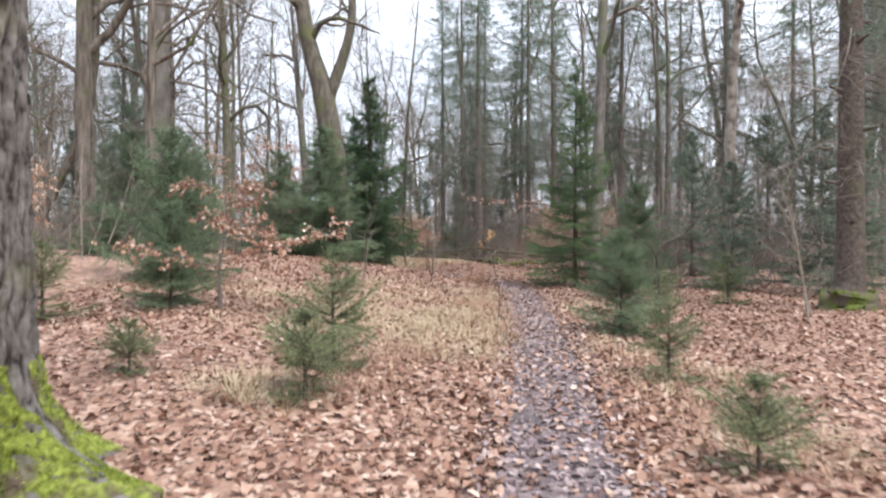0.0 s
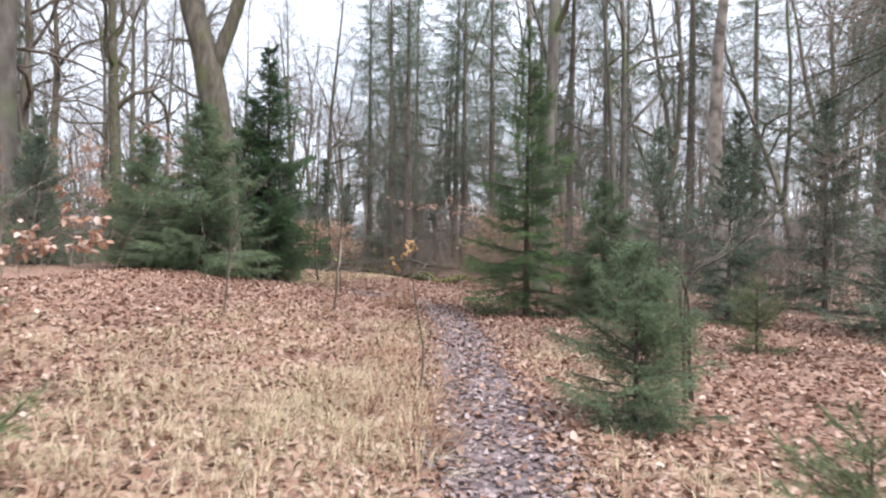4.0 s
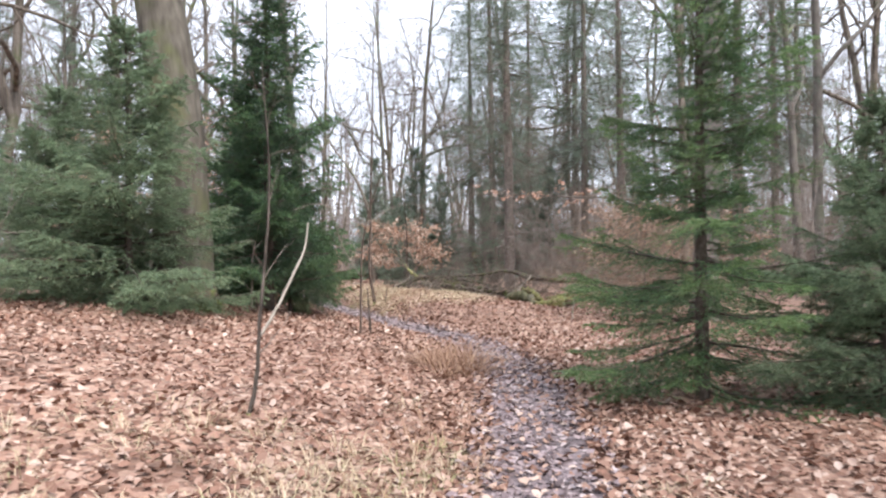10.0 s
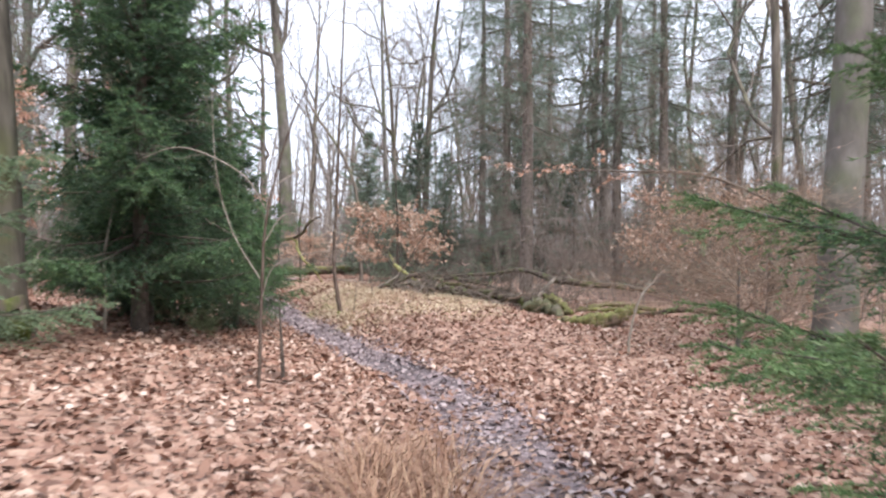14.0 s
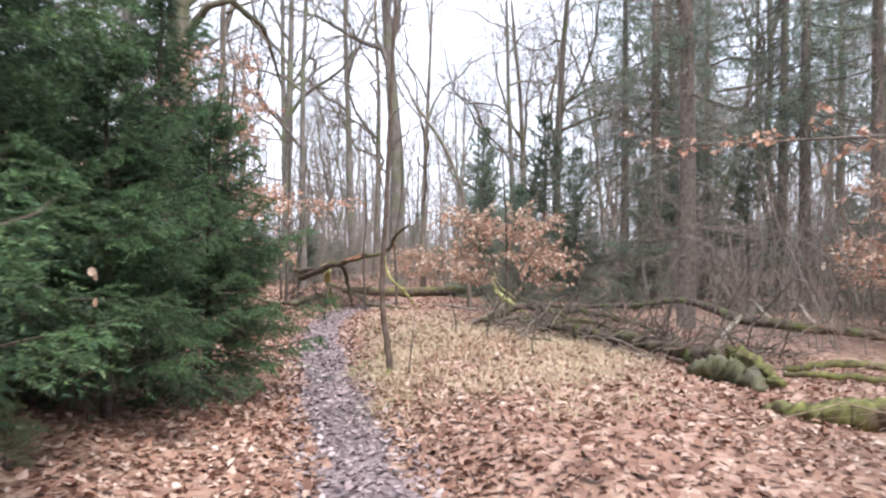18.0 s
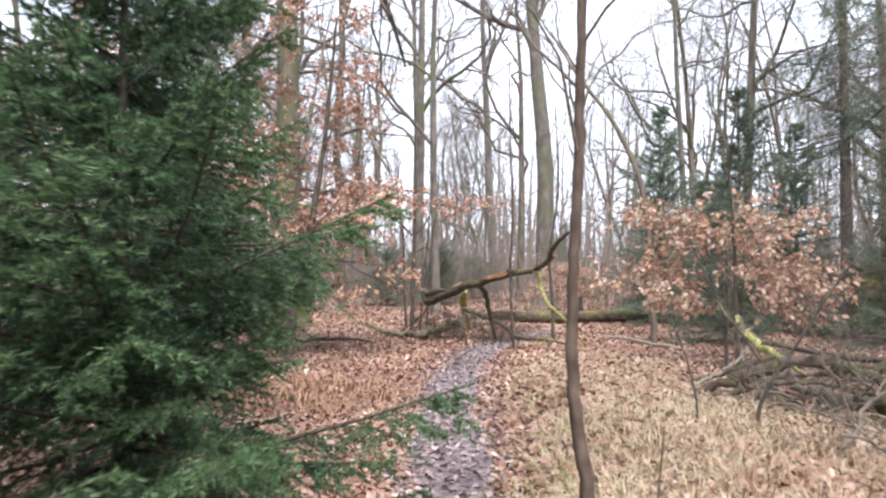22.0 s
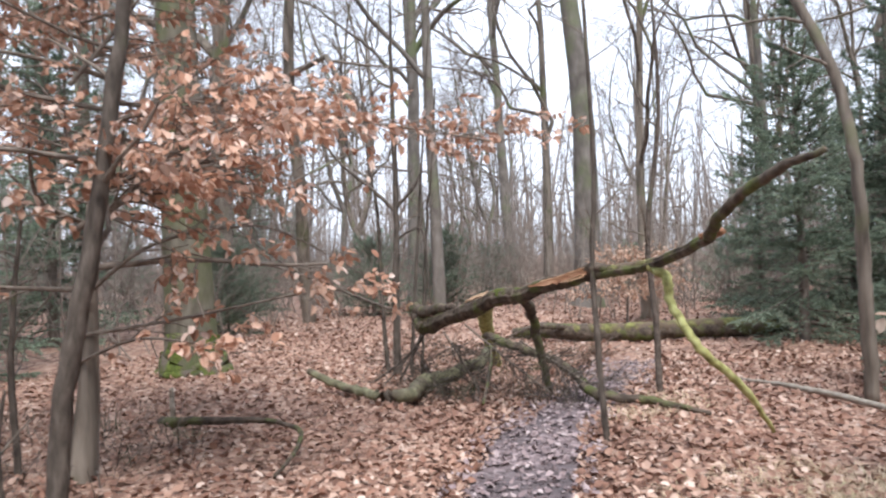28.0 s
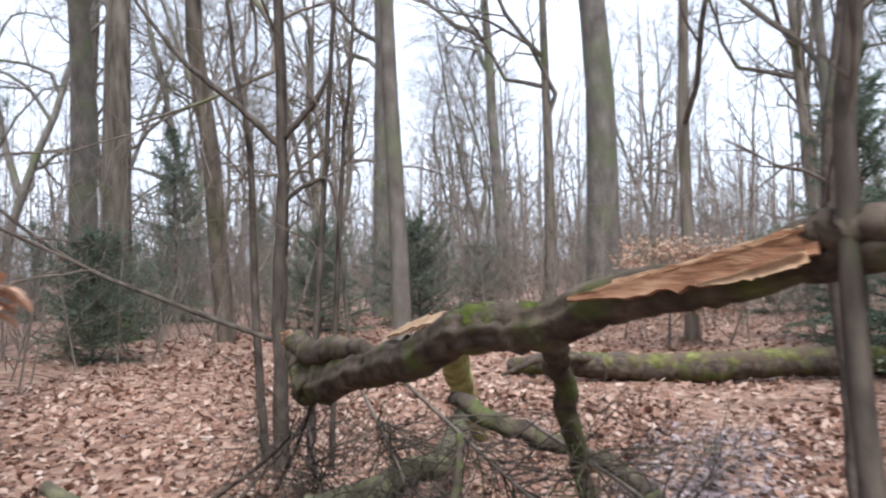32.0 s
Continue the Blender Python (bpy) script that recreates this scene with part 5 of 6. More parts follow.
# ---- young beeches with dry leaves ----
beech_low = leafy(100, 2.0, 0.05, 0.40, 8, 1.0, 6, 8, 0.065, flat=0.8, twigs=4, low=0.3)
young = stand("young_beech", beech_low, -2.9, 10.5, "young beech holding rusty dry leaves on level branches", "beech")
spray("bough", [(-2.9, 10.5, 1.15), (-2.3, 10.2, 1.30), (-1.75, 10.05, 1.38), (-1.25, 9.95, 1.60)], 0.012, "", 201, 22, 0.38, 8, 0.06, low=0.1, s0=0.05, owner=young)
spray("bough", [(-2.9, 10.5, 1.0), (-3.4, 10.1, 1.2), (-3.9, 9.8, 1.35)], 0.012, "", 202, 16, 0.38, 7, 0.06, s0=0.1, owner=young)
bush = leafy(101, 2.4, 0.06, 0.34, 30, 1.85, 7, 8, 0.08, flat=0.80, angle=62, twigs=4, low=0.30, leaf=m_copper_pale)
stand("beech_bush", bush, -2.2, 39.9, "spreading beech bush with pale copper leaves", "beech", turn=0)
tree_leafy = leafy(102, 6.5, 0.15, 0.25, 22, 1.9, 7, 8, 0.08, flat=0.6, angle=70, twigs=4, mat=m_bark)
copper = stand("copper_beech", tree_leafy, -9.35, 38.6, "young beech tree full of copper-brown dry leaves", "beech", turn=0)
for i, (pts, r, n, reach, low) in enumerate((([(-9.35, 38.6, 1.9), (-8.83, 38.75, 2.15), (-8.5, 39.2, 2.5), (-8.2, 39.8, 3.08)], 0.028, 46, 0.9, 0.05),
                                            ([(-9.35, 38.6, 1.45), (-9.7, 38.0, 1.5), (-9.9, 37.4, 1.46), (-9.9, 36.8, 1.6)], 0.02, 22, 0.6, 0.2),
                                            ([(-9.35, 38.6, 1.35), (-8.8, 38.8, 1.75), (-8.7, 39.5, 1.9), (-8.69, 40.2, 1.88), (-8.38, 41.07, 1.43)], 0.018, 14, 0.45, 0.8),
                                            ([(-9.35, 38.6, 2.1), (-8.7, 38.7, 2.3), (-8.0, 38.6, 2.45), (-7.4, 38.6, 2.5)], 0.022, 40, 0.9, 0.1),
                                            ([(-9.35, 38.6, 2.6), (-8.6, 39.2, 2.9), (-7.7, 40.2, 2.75), (-6.9, 41.1, 2.6)], 0.024, 42, 0.8, 0.1),
                                            ([(-9.35, 38.6, 1.1), (-8.7, 39.0, 1.2), (-8.1, 39.8, 1.35), (-7.7, 40.3, 1.38)], 0.016, 14, 0.4, 0.6),
                                            ([(-9.35, 38.6, 0.9), (-8.6, 38.5, 1.1), (-7.9, 38.4, 1.1), (-7.5, 38.35, 1.05)], 0.014, 10, 0.35, 0.4),
                                            ([(-9.35, 38.6, 2.4), (-9.9, 38.9, 2.9), (-10.4, 39.0, 3.3)], 0.022, 34, 0.9, 0.1),
                                            ([(-9.35, 38.6, 3.0), (-9.0, 38.9, 3.6), (-8.5, 39.2, 4.4)], 0.022, 40, 1.0, 0.05))):
    spray("bough", pts, r, "", 300 + i, n, reach, 8, 0.075, low=low, s0=0.12, owner=copper)
stand("copper_beech", tree_leafy, -11.6, 36.8, "young beech tree full of copper-brown dry leaves", "beech", turn=160, size=0.9)
spray("beech_limb", [(5.9, 32.45, 2.2), (4.5, 31.6, 2.6), (3.4, 32.6, 2.75), (2.2, 33.8, 2.9), (0.9, 35.2, 3.05)], 0.03, "long beech limb with rusty leaves reaching over fallen wood", 230, 18, 0.7, 7, 0.075, low=0.3,
      s0=0.35)
brush = leafy(103, 2.1, 0.05, 0.04, 54, 1.9, 9, 1, 0.045, flat=0.4, angle=66, low=0.86, twigs=6, leaf=m_copper, twig=m_brush_brown)
stand("hornbeam_brush", brush, 4.3, 28.6, "dense brown brush with a few curled leaves", "shrub", turn=0, size=1.05)
stand("hornbeam_brush", brush, 5.3, 30.8, "dense brown brush with a few curled leaves", "shrub", turn=100, size=0.95)
for x, y, size, turn in ((5.6, 37.5, 1.1, 0), (-8.6, 51.5, 0.7, 60), (8.2, 39.5, 1.2, 200), (-11.0, 16.5, 1.2, 300), (-12.6, 20.5, 1.2, 340)):
    stand("beech_bush", bush, x, y, "beech bush with faded copper leaves in the wood", "beech", "beech bushes in the wood", turn, size)

# ---- saplings and sticks beside the path ----
sap = sapling("sapling", [(-0.3, 18.86, 0), (-0.24, 18.9, 0.5), (-0.22, 18.95, 1.0), (-0.15, 19.0, 2.0), (-0.2, 19.0, 3.0)], (0.020, 0.017, 0.014, 0.009, 0.004),
              "thin bare sapling with a mossy foot and one pale branch", twigs=8, moss=True, seed=2)
foot = np.array(sap.matrix_basis.translation)
part("branch", limb("branch", [tuple(np.array(q) - foot) for q in ((-0.23, 18.93, 0.82), (-0.22, 19.35, 1.02), (-0.22, 19.85, 1.30), (-0.26, 20.35, 1.52), (-0.29, 20.6, 1.78))],
                    (0.012, 0.014, 0.014, 0.012, 0.007), m_twig_pale, 7), sap, "pale bent branch")
sapling("sapling", [(-1.6, 15.76, 0), (-1.55, 15.85, 0.7), (-1.5, 15.95, 1.5), (-1.25, 15.9, 2.3)], (0.016, 0.013, 0.010, 0.004), "thin dark sapling with pale twigs", None, 8, 0.7, 4,
        tmat=m_twig_pale)
oakling = sapling("sapling", [(1.05, 12.68, 0), (1.08, 12.7, 0.4), (1.0, 12.72, 0.9), (0.92, 12.73, 1.45)], (0.010, 0.008, 0.006, 0.003), "thin oak sapling with a few orange leaves", None, 5, 0.25, 6)
rng = np.random.default_rng(66)
spots = np.concatenate([np.array([0.92, 12.73, 1.47]) + rng.normal(0, 1, (20, 3)) * np.array([0.05, 0.05, 0.045]), np.array([0.80, 12.60, 1.26]) + rng.normal(0, 0.035, (5, 3))])
base = np.array(oakling.matrix_basis.translation)
part("foliage", mesh("foliage", *leaf_cards(rng, spots - base, rng.normal(0, 1, spots.shape) + np.array([0, 0, -0.5]), rng.normal(0, 1, spots.shape), rng.uniform(0.045, 0.075, len(spots)), 0.7, 0.28), m_oak_leaf), oakling)
caught = np.array([(-2.05, 27.5, 1.30), (-2.04, 27.5, 1.20), (-2.03, 27.49, 1.34)])
tagged(new("caught_leaf", mesh("caught_leaf", *leaf_cards(rng, caught, np.array([(0.3, 0, 0.6), (0.1, 0, -1.0), (-0.6, 0, 0.4)]), np.tile([0, -1.0, 0.2], (3, 1)), np.full(3, 0.065), 0.4, 0.36), m_copper_pale)),
       "dry pale leaves caught on a spruce twig", "leaf", kind="stuff")
sapling("sapling", [(3.5, 11.95, 0), (3.46, 11.9, 0.55), (3.4, 11.85, 1.1)], (0.022, 0.018, 0.015), "forked dark sapling beside a young spruce", None, 0, seed=7)
sapling("sapling", [(3.56, 11.98, 0), (3.45, 11.85, 1.1), (3.0, 11.6, 1.45), (2.5, 11.4, 1.62)], (0.014, 0.012, 0.008, 0.003), "dark sapling bent across a spruce", None, 8, 0.4, 8)
sapling("sapling", [(3.6, 12.0, 0), (3.5, 11.95, 1.1), (3.85, 11.8, 1.45), (4.3, 11.6, 1.9)], (0.014, 0.012, 0.008, 0.003), "pale forked sapling beside a spruce", None, 8, 0.5, 9,
        tmat=m_twig_pale)
sapling("sapling", [(-0.53, 25.0, 0), (-0.55, 25.0, 0.4), (-0.58, 25.0, 0.9)], (0.02, 0.018, 0.006), "short broken stem in the leaves", None, 2, 0.3, 10)
sapling("sapling", [(-2.83, 26.0, 0), (-2.82, 26.0, 0.9), (-2.8, 25.95, 1.3), (-2.6, 25.9, 2.2)], (0.02, 0.017, 0.014, 0.005), "grey forked sapling before a dark spruce",
        m_twig_pale, 8, 0.6, 11)
sapling("leaning_tree", [(-1.73, 31.75, 0), (-1.85, 31.80, 0.7), (-1.893, 31.82, 1.1), (-1.880, 31.84, 1.6), (-1.862, 31.86, 2.1), (-1.85, 31.9, 3.0), (-1.8, 32.0, 5.2), (-1.75, 32.0, 7.0)],
        (0.046, 0.034, 0.031, 0.029, 0.027, 0.024, 0.018, 0.010), "slim young tree with a slightly bent stem and mossy foot", m_bark_brown, 12, 0.9, 12, 0.55, moss=True, category="tree")
sapling("sapling", [(-1.45, 31.5, 0), (-1.42, 31.5, 0.4), (-1.38, 31.5, 0.8)], (0.009, 0.007, 0.003), "thin dead stem in the grass", None, 4, 0.25, 13)
sapling("sapling", [(-0.2, 32.4, 0), (-0.25, 32.4, 0.5), (-0.1, 32.45, 1.2)], (0.009, 0.007, 0.003), "thin dead stem in the grass", None, 4, 0.4, 14)
sapling("sapling", [(2.8, 27.6, 0), (2.82, 27.65, 0.35), (2.95, 27.7, 0.8), (3.3, 27.8, 1.2)], (0.016, 0.014, 0.011, 0.004), "bleached bent sapling beside brush", m_twig_pale, 5, 0.4, 15, tmat=m_twig_pale)
dead = sapling("dead_sapling", [(-0.62, 24.6, 0), (-0.60, 24.6, 0.9), (-0.56, 24.6, 1.65), (-0.36, 24.6, 2.4), (-0.20, 24.6, 2.8), (0.0, 24.6, 3.6)], (0.016, 0.014, 0.011, 0.008, 0.006, 0.003),
               "dead sapling with many pale bare twigs", m_bark_brown, 8, 0.5, 25, 0.35, 55, tmat=m_twig)
at = np.array(dead.matrix_basis.translation)
for i, (pts, r) in enumerate((([(-0.60, 24.6, 0.95), (-0.48, 24.55, 1.22), (-0.2, 24.5, 1.33), (0.12, 24.45, 1.36), (0.4, 24.4, 1.30)], 0.007),
                              ([(-0.58, 24.6, 1.42), (-0.40, 24.6, 1.66), (-0.1, 24.6, 1.60), (0.2, 24.6, 1.42)], 0.008),
                              ([(-0.60, 24.6, 1.1), (-0.85, 24.6, 1.5), (-1.0, 24.6, 2.0), (-1.05, 24.6, 2.7)], 0.008),
                              ([(-0.56, 24.6, 1.7), (-0.75, 24.5, 2.0), (-1.2, 24.4, 2.2), (-1.6, 24.4, 2.1)], 0.008),
                              ([(-0.5, 24.6, 1.9), (-0.2, 24.7, 2.1), (0.15, 24.7, 2.2), (0.45, 24.7, 2.1)], 0.007))):
    line = curve([tuple(np.array(q) - at) for q in pts], 16)
    bough = part("branch", limb("branch", [tuple(np.array(q) - at) for q in pts], (r * 0.8, r * 0.65, r * 0.3), m_twig_pale, 6, seed=i), dead)
    part("twig_spray", twiggy(400 + i, line[None], np.full((1, 16), r * 0.5), 6, 0.28, s0=0.3, second=2, mat=m_twig), bough)
sapling("bare_shrub", [(5.6, 11.4, 0), (5.5, 11.4, 0.8), (5.3, 11.3, 1.6), (5.0, 11.2, 2.4)], (0.02, 0.016, 0.012, 0.004), "bare shrub with pale twigs under a tall conifer", m_twig_pale, 14, 0.9, 26, 0.15, 50,
        tmat=m_twig_pale)
sapling("bare_shrub", [(6.2, 12.6, 0), (6.0, 12.6, 0.9), (5.8, 12.5, 1.9)], (0.016, 0.013, 0.005), "bare shrub with pale twigs under a tall conifer", m_twig_pale, 12, 0.8, 27, 0.15, 50, tmat=m_twig_pale)
sapling("bare_shrub", [(4.9, 15.5, 0), (4.8, 15.5, 1.0), (4.9, 15.4, 2.2)], (0.018, 0.014, 0.005), "bare brown shrub beside the path", m_twig, 16, 0.9, 28, 0.15, 50)
sapling("pole_sapling", [(-6.06, 41.15, 0), (-6.1, 41.15, 0.6), (-6.14, 41.18, 1.5), (-6.1, 41.2, 2.4), (-6.16, 41.25, 4.0), (-6.2, 41.3, 5.5)], (0.029, 0.026, 0.023, 0.02, 0.015, 0.006),
        "straight dark pole of a young tree beside the path", m_stem, 9, 0.7, 16, 0.4, category="tree")
sapling("sapling", [(-6.12, 43.46, 0), (-6.15, 43.5, 0.8), (-6.2, 43.5, 1.8), (-6.05, 43.6, 3.2), (-6.1, 43.6, 5.0)], (0.04, 0.036, 0.032, 0.024, 0.010),
        "slim reddish young tree behind the fallen branch", m_bark_red, 8, 0.7, 17, 0.4, category="tree")
sapling("bent_tree", [(-4.05, 43.6, 0), (-4.08, 43.5, 1.0), (-4.1, 43.4, 2.1), (-4.25, 43.4, 3.2), (-4.75, 43.4, 4.4), (-5.6, 43.5, 5.6), (-6.2, 43.6, 6.6)],
        (0.075, 0.068, 0.06, 0.056, 0.05, 0.04, 0.02), "dark bent tree arching over", m_bark, 10, 1.0, 18, 0.5, category="tree")
for dx, dy, h, lean, r, seed in ((0, 0, 5.5, 0.10, 0.058, 19), (-0.16, 0.05, 4.2, -0.30, 0.032, 20), (0.14, 0.12, 4.6, 0.45, 0.026, 21), (0.26, 0.2, 3.8, 0.35, 0.022, 22)):
    x0, y0 = -9.5 + dx, 43.35 + dy
    sapling("clump_stem", [(x0, y0, 0), (x0 + lean * 0.2, y0, 1.0), (x0 + lean * 0.4, y0 + 0.05, 2.2), (x0 + lean * 0.7, y0, h * 0.7), (x0 + lean, y0, h)], (r, r * 0.85, r * 0.7, r * 0.5, 0.01),
            "dark stem of a many-stemmed young tree", m_stem, 9, 0.9, seed, 0.3, category="tree", group="stems of one clump")
for pts, r in (([(-9.47, 43.4, 2.25), (-9.75, 43.3, 2.55), (-10.2, 43.2, 2.95), (-10.7, 43.1, 3.6)], 0.028), ([(-9.46, 43.4, 2.3), (-9.25, 43.5, 2.55), (-9.15, 43.55, 2.75)], 0.026),
               ([(-9.48, 43.38, 1.85), (-9.3, 43.45, 1.98), (-9.12, 43.5, 1.95), (-9.05, 43.5, 1.2), (-9.02, 43.5, 0.9)], 0.016), ([(-9.55, 43.36, 0.95), (-10.0, 43.0, 1.2), (-10.6, 42.6, 1.55), (-11.3, 42.2, 2.2)], 0.018)):
    sapling_limb = limb("branch", [tuple(np.array(q) - np.array([-9.5, 43.35, 0.1])) for q in pts], (r, r * 0.85, r * 0.35), m_stem, 7, seed=int(r * 1000))
    holder = [o for o in scene.objects if o.name == "clump_stem"][0]
    part("branch", sapling_limb, holder)
sapling("sapling", [(-9.8, 38.4, 0), (-9.85, 38.4, 1.0), (-9.8, 38.5, 2.2)], (0.03, 0.026, 0.012), "thin dark stem beside a copper beech", None, 9, 0.8, 23)
sapling("sapling", [(-8.05, 34.15, 0), (-8.1, 34.2, 1.2), (-8.05, 34.2, 2.6), (-8.1, 34.2, 4.2)], (0.03, 0.026, 0.02, 0.008), "thin dark young bare tree", None, 10, 0.9, 24)

forked = sapling("sapling", [(-1.27, 34.33, 0), (-1.26, 34.35, 0.25), (-1.25, 34.36, 0.5), (-1.0, 34.4, 0.95), (-0.7, 34.5, 1.45), (-0.35, 34.6, 1.9)], (0.017, 0.016, 0.014, 0.011, 0.008, 0.004),
                 "forked dark sapling in the dry grass", None, 7, 0.4, 30)
part("branch", limb("branch", [(0.02, 0.03, 0.5), (-0.15, 0.05, 0.75), (-0.38, 0.05, 1.15), (-0.62, 0.1, 1.75)], (0.010, 0.008, 0.006, 0.003), m_stem, 7), forked)
for i, (pts, r, mat, n, label) in enumerate((([(-1.7, 34.14, 0), (-1.68, 34.15, 0.45), (-1.75, 34.15, 0.8), (-1.9, 34.2, 1.15)], 0.011, m_stem, 4, "thin dead stem in the dry grass"),
                                            ([(-1.9, 38.6, 0), (-1.92, 38.6, 1.0), (-1.95, 38.6, 2.1), (-2.05, 38.6, 3.7)], 0.032, m_stem, 9, "thin dark young tree before a beech bush"),
                                            ([(-8.27, 35.2, 0), (-8.25, 35.2, 0.8), (-8.2, 35.2, 1.6), (-8.1, 35.2, 2.3)], 0.024, m_stem, 8, "thin dark stem among brown leaves"),
                                            ([(-8.32, 36.43, 0), (-8.34, 36.43, 0.4), (-8.4, 36.4, 0.85)], 0.026, m_stem, 3, "short dead stem among brown leaves"),
                                            ([(-9.33, 37.96, 0), (-9.35, 37.96, 0.4), (-9.3, 38.0, 0.8)], 0.034, m_stem, 3, "short dead stem among brown leaves"),
                                            ([(-8.64, 37.88, 0), (-8.53, 37.92, 0.9), (-8.3, 38.05, 2.2), (-8.1, 38.2, 4.0), (-8.0, 38.3, 5.6)], 0.078, m_stem, 9, "dark slim trunk beside a copper beech"),
                                            ([(-10.9, 36.4, 0), (-10.85, 36.4, 0.6), (-10.8, 36.45, 1.5), (-10.9, 36.5, 2.4)], 0.05, m_birch, 6, "pale young stem with a dark foot"),
                                            ([(-3.05, 31.4, 0), (-3.1, 31.4, 0.25), (-3.2, 31.45, 0.45)], 0.012, m_stem, 3, "dead spruce shoot at the edge of the thicket"))):
    sapling("sapling", pts, (r, r * 0.85, r * 0.6, r * 0.25), label, mat, n, 0.5 if r < 0.05 else 0.9, 50 + i, category="tree" if r > 0.03 else "sapling")
x, y = patch(np.random.default_rng(55), 90, -6.3, 35.4, 1.3, 1.2)
for cx, cy, rx, ry, n in ((-8.9, 36.6, 1.6, 1.4, 80), (-10.6, 38.8, 1.8, 1.6, 90), (-7.4, 34.4, 0.9, 0.9, 40)):
    tx, ty = patch(np.random.default_rng(int(n)), n, cx, cy, rx, ry)
    grass("dead_twigs", "fine dead twigs and fern stalks on the brown leaves", np.random.default_rng(n + 1), tx, ty, 0.42, 9, m_stem, 0.0035)
grass("dead_ferns", "collapsed brown dead ferns beside the path", np.random.default_rng(56), x, y, 0.30, 16, m_weed, 0.006)


# ---- fallen wood ----
def fallen(name, label, pieces, x=0, y=0):
    """Wood lying on the ground: pieces of (part name, points, radii, material) in the world."""
    c = np.array(pieces[0][1][0], float)
    c[2] = 0
    ob = new(name)
    ob.matrix_basis = Matrix.Translation(c)
    for i, (nm, pts, radii, mat, *rest) in enumerate(pieces):
        part(nm, limb(nm, [tuple(np.array(q, float) - c) for q in pts], radii, mat, rest[0] if rest else 9, seed=i + 3, rough=0.24 if nm == "trunk" else 0.10, bend=0.03 if nm == "trunk" else 0.004 if nm == "limb" else 0.010), ob)
    return tagged(ob, label, "fallen branch")


main = fallen("fallen_limb", "large broken oak limb lying across the path, mossy with bright splits", [
    ("limb", [(-8.64, 42.56, 0.79), (-8.42, 42.42, 0.82), (-8.15, 42.22, 0.91), (-7.9, 42.08, 0.98), (-7.6, 41.88, 1.05), (-7.3, 41.72, 1.17), (-7.0, 41.6, 1.195), (-6.7, 41.46, 1.295),
              (-6.45, 41.36, 1.33), (-6.2, 41.27, 1.39), (-5.95, 41.12, 1.42), (-5.64, 41.0, 1.465), (-5.3, 40.62, 1.56), (-5.02, 40.2, 1.66)],
     (0.070, 0.082, 0.074, 0.076, 0.076, 0.072, 0.072, 0.062, 0.054, 0.050, 0.044, 0.040, 0.038, 0.036), m_dead, 26),
    ("branch", [(-5.02, 40.2, 1.66), (-4.9, 40.0, 1.82), (-4.55, 39.6, 2.02), (-4.28, 39.31, 2.08)], (0.04, 0.038, 0.032, 0.018), m_dead),
    ("branch", [(-5.64, 41.0, 1.48), (-5.45, 40.85, 1.38), (-5.40, 40.8, 1.15), (-5.2, 40.65, 0.88), (-4.95, 40.95, 0.55), (-4.78, 41.4, 0.12)],
     (0.040, 0.038, 0.034, 0.032, 0.028, 0.016), m_lichen),
    ("branch", [(-7.1, 41.65, 1.18), (-7.18, 42.1, 1.14), (-7.27, 42.55, 0.98), (-7.30, 42.85, 0.55), (-7.28, 43.05, 0.04)], (0.050, 0.062, 0.058, 0.052, 0.044), m_dead),
    ("branch", [(-8.05, 43.2, 1.0), (-8.3, 43.6, 0.86), (-8.46, 43.95, 0.66), (-8.66, 44.5, 0.32), (-8.7, 44.8, 0.05)], (0.05, 0.09, 0.092, 0.076, 0.06), m_lichen, 14),
    ("branch", [(-8.2, 43.4, 0.62), (-7.85, 43.1, 0.56), (-7.4, 43.3, 0.38), (-7.1, 43.3, 0.22), (-6.6, 42.6, 0.12), (-6.1, 42.6, 0.08), (-5.4, 42.3, 0.05)], (0.04, 0.052, 0.05, 0.05, 0.048, 0.04, 0.02), m_dead),
    ("branch", [(-8.72, 44.5, 0.30), (-8.14, 43.14, 0.34), (-8.3, 42.94, 0.26), (-8.41, 42.73, 0.2), (-8.55, 42.34, 0.17), (-8.42, 41.82, 0.13), (-8.78, 41.75, 0.13), (-9.37, 41.93, 0.17), (-9.77, 41.85, 0.34)], (0.055, 0.065, 0.078, 0.086, 0.086, 0.072, 0.056, 0.046, 0.034), m_grey_moss, 14),
    ("branch", [(-7.84, 42.72, 0.56), (-7.66, 42.3, 0.40), (-7.43, 41.62, 0.14)], (0.022, 0.02, 0.014), m_dead),
    ("stub", [(-8.86, 42.74, 1.0), (-8.55, 42.5, 0.98), (-8.2, 42.25, 1.03), (-7.95, 42.1, 1.05)], (0.062, 0.058, 0.05, 0.03), m_dead, 14),
    ("stub", [(-8.56, 42.46, 0.77), (-8.70, 42.62, 0.88), (-8.88, 42.76, 1.0)], (0.075, 0.085, 0.068), m_dead, 14),
    ("stub", [(-6.30, 41.28, 1.405), (-6.2, 41.22, 1.45), (-6.08, 41.17, 1.455), (-5.95, 41.12, 1.44)], (0.028, 0.040, 0.042, 0.034), m_dead, 12),
    ("stub", [(-5.05, 40.25, 1.66), (-4.94, 40.2, 1.70)], (0.04, 0.026), m_split, 7)])
org = np.array([-8.64, 42.56, 0])
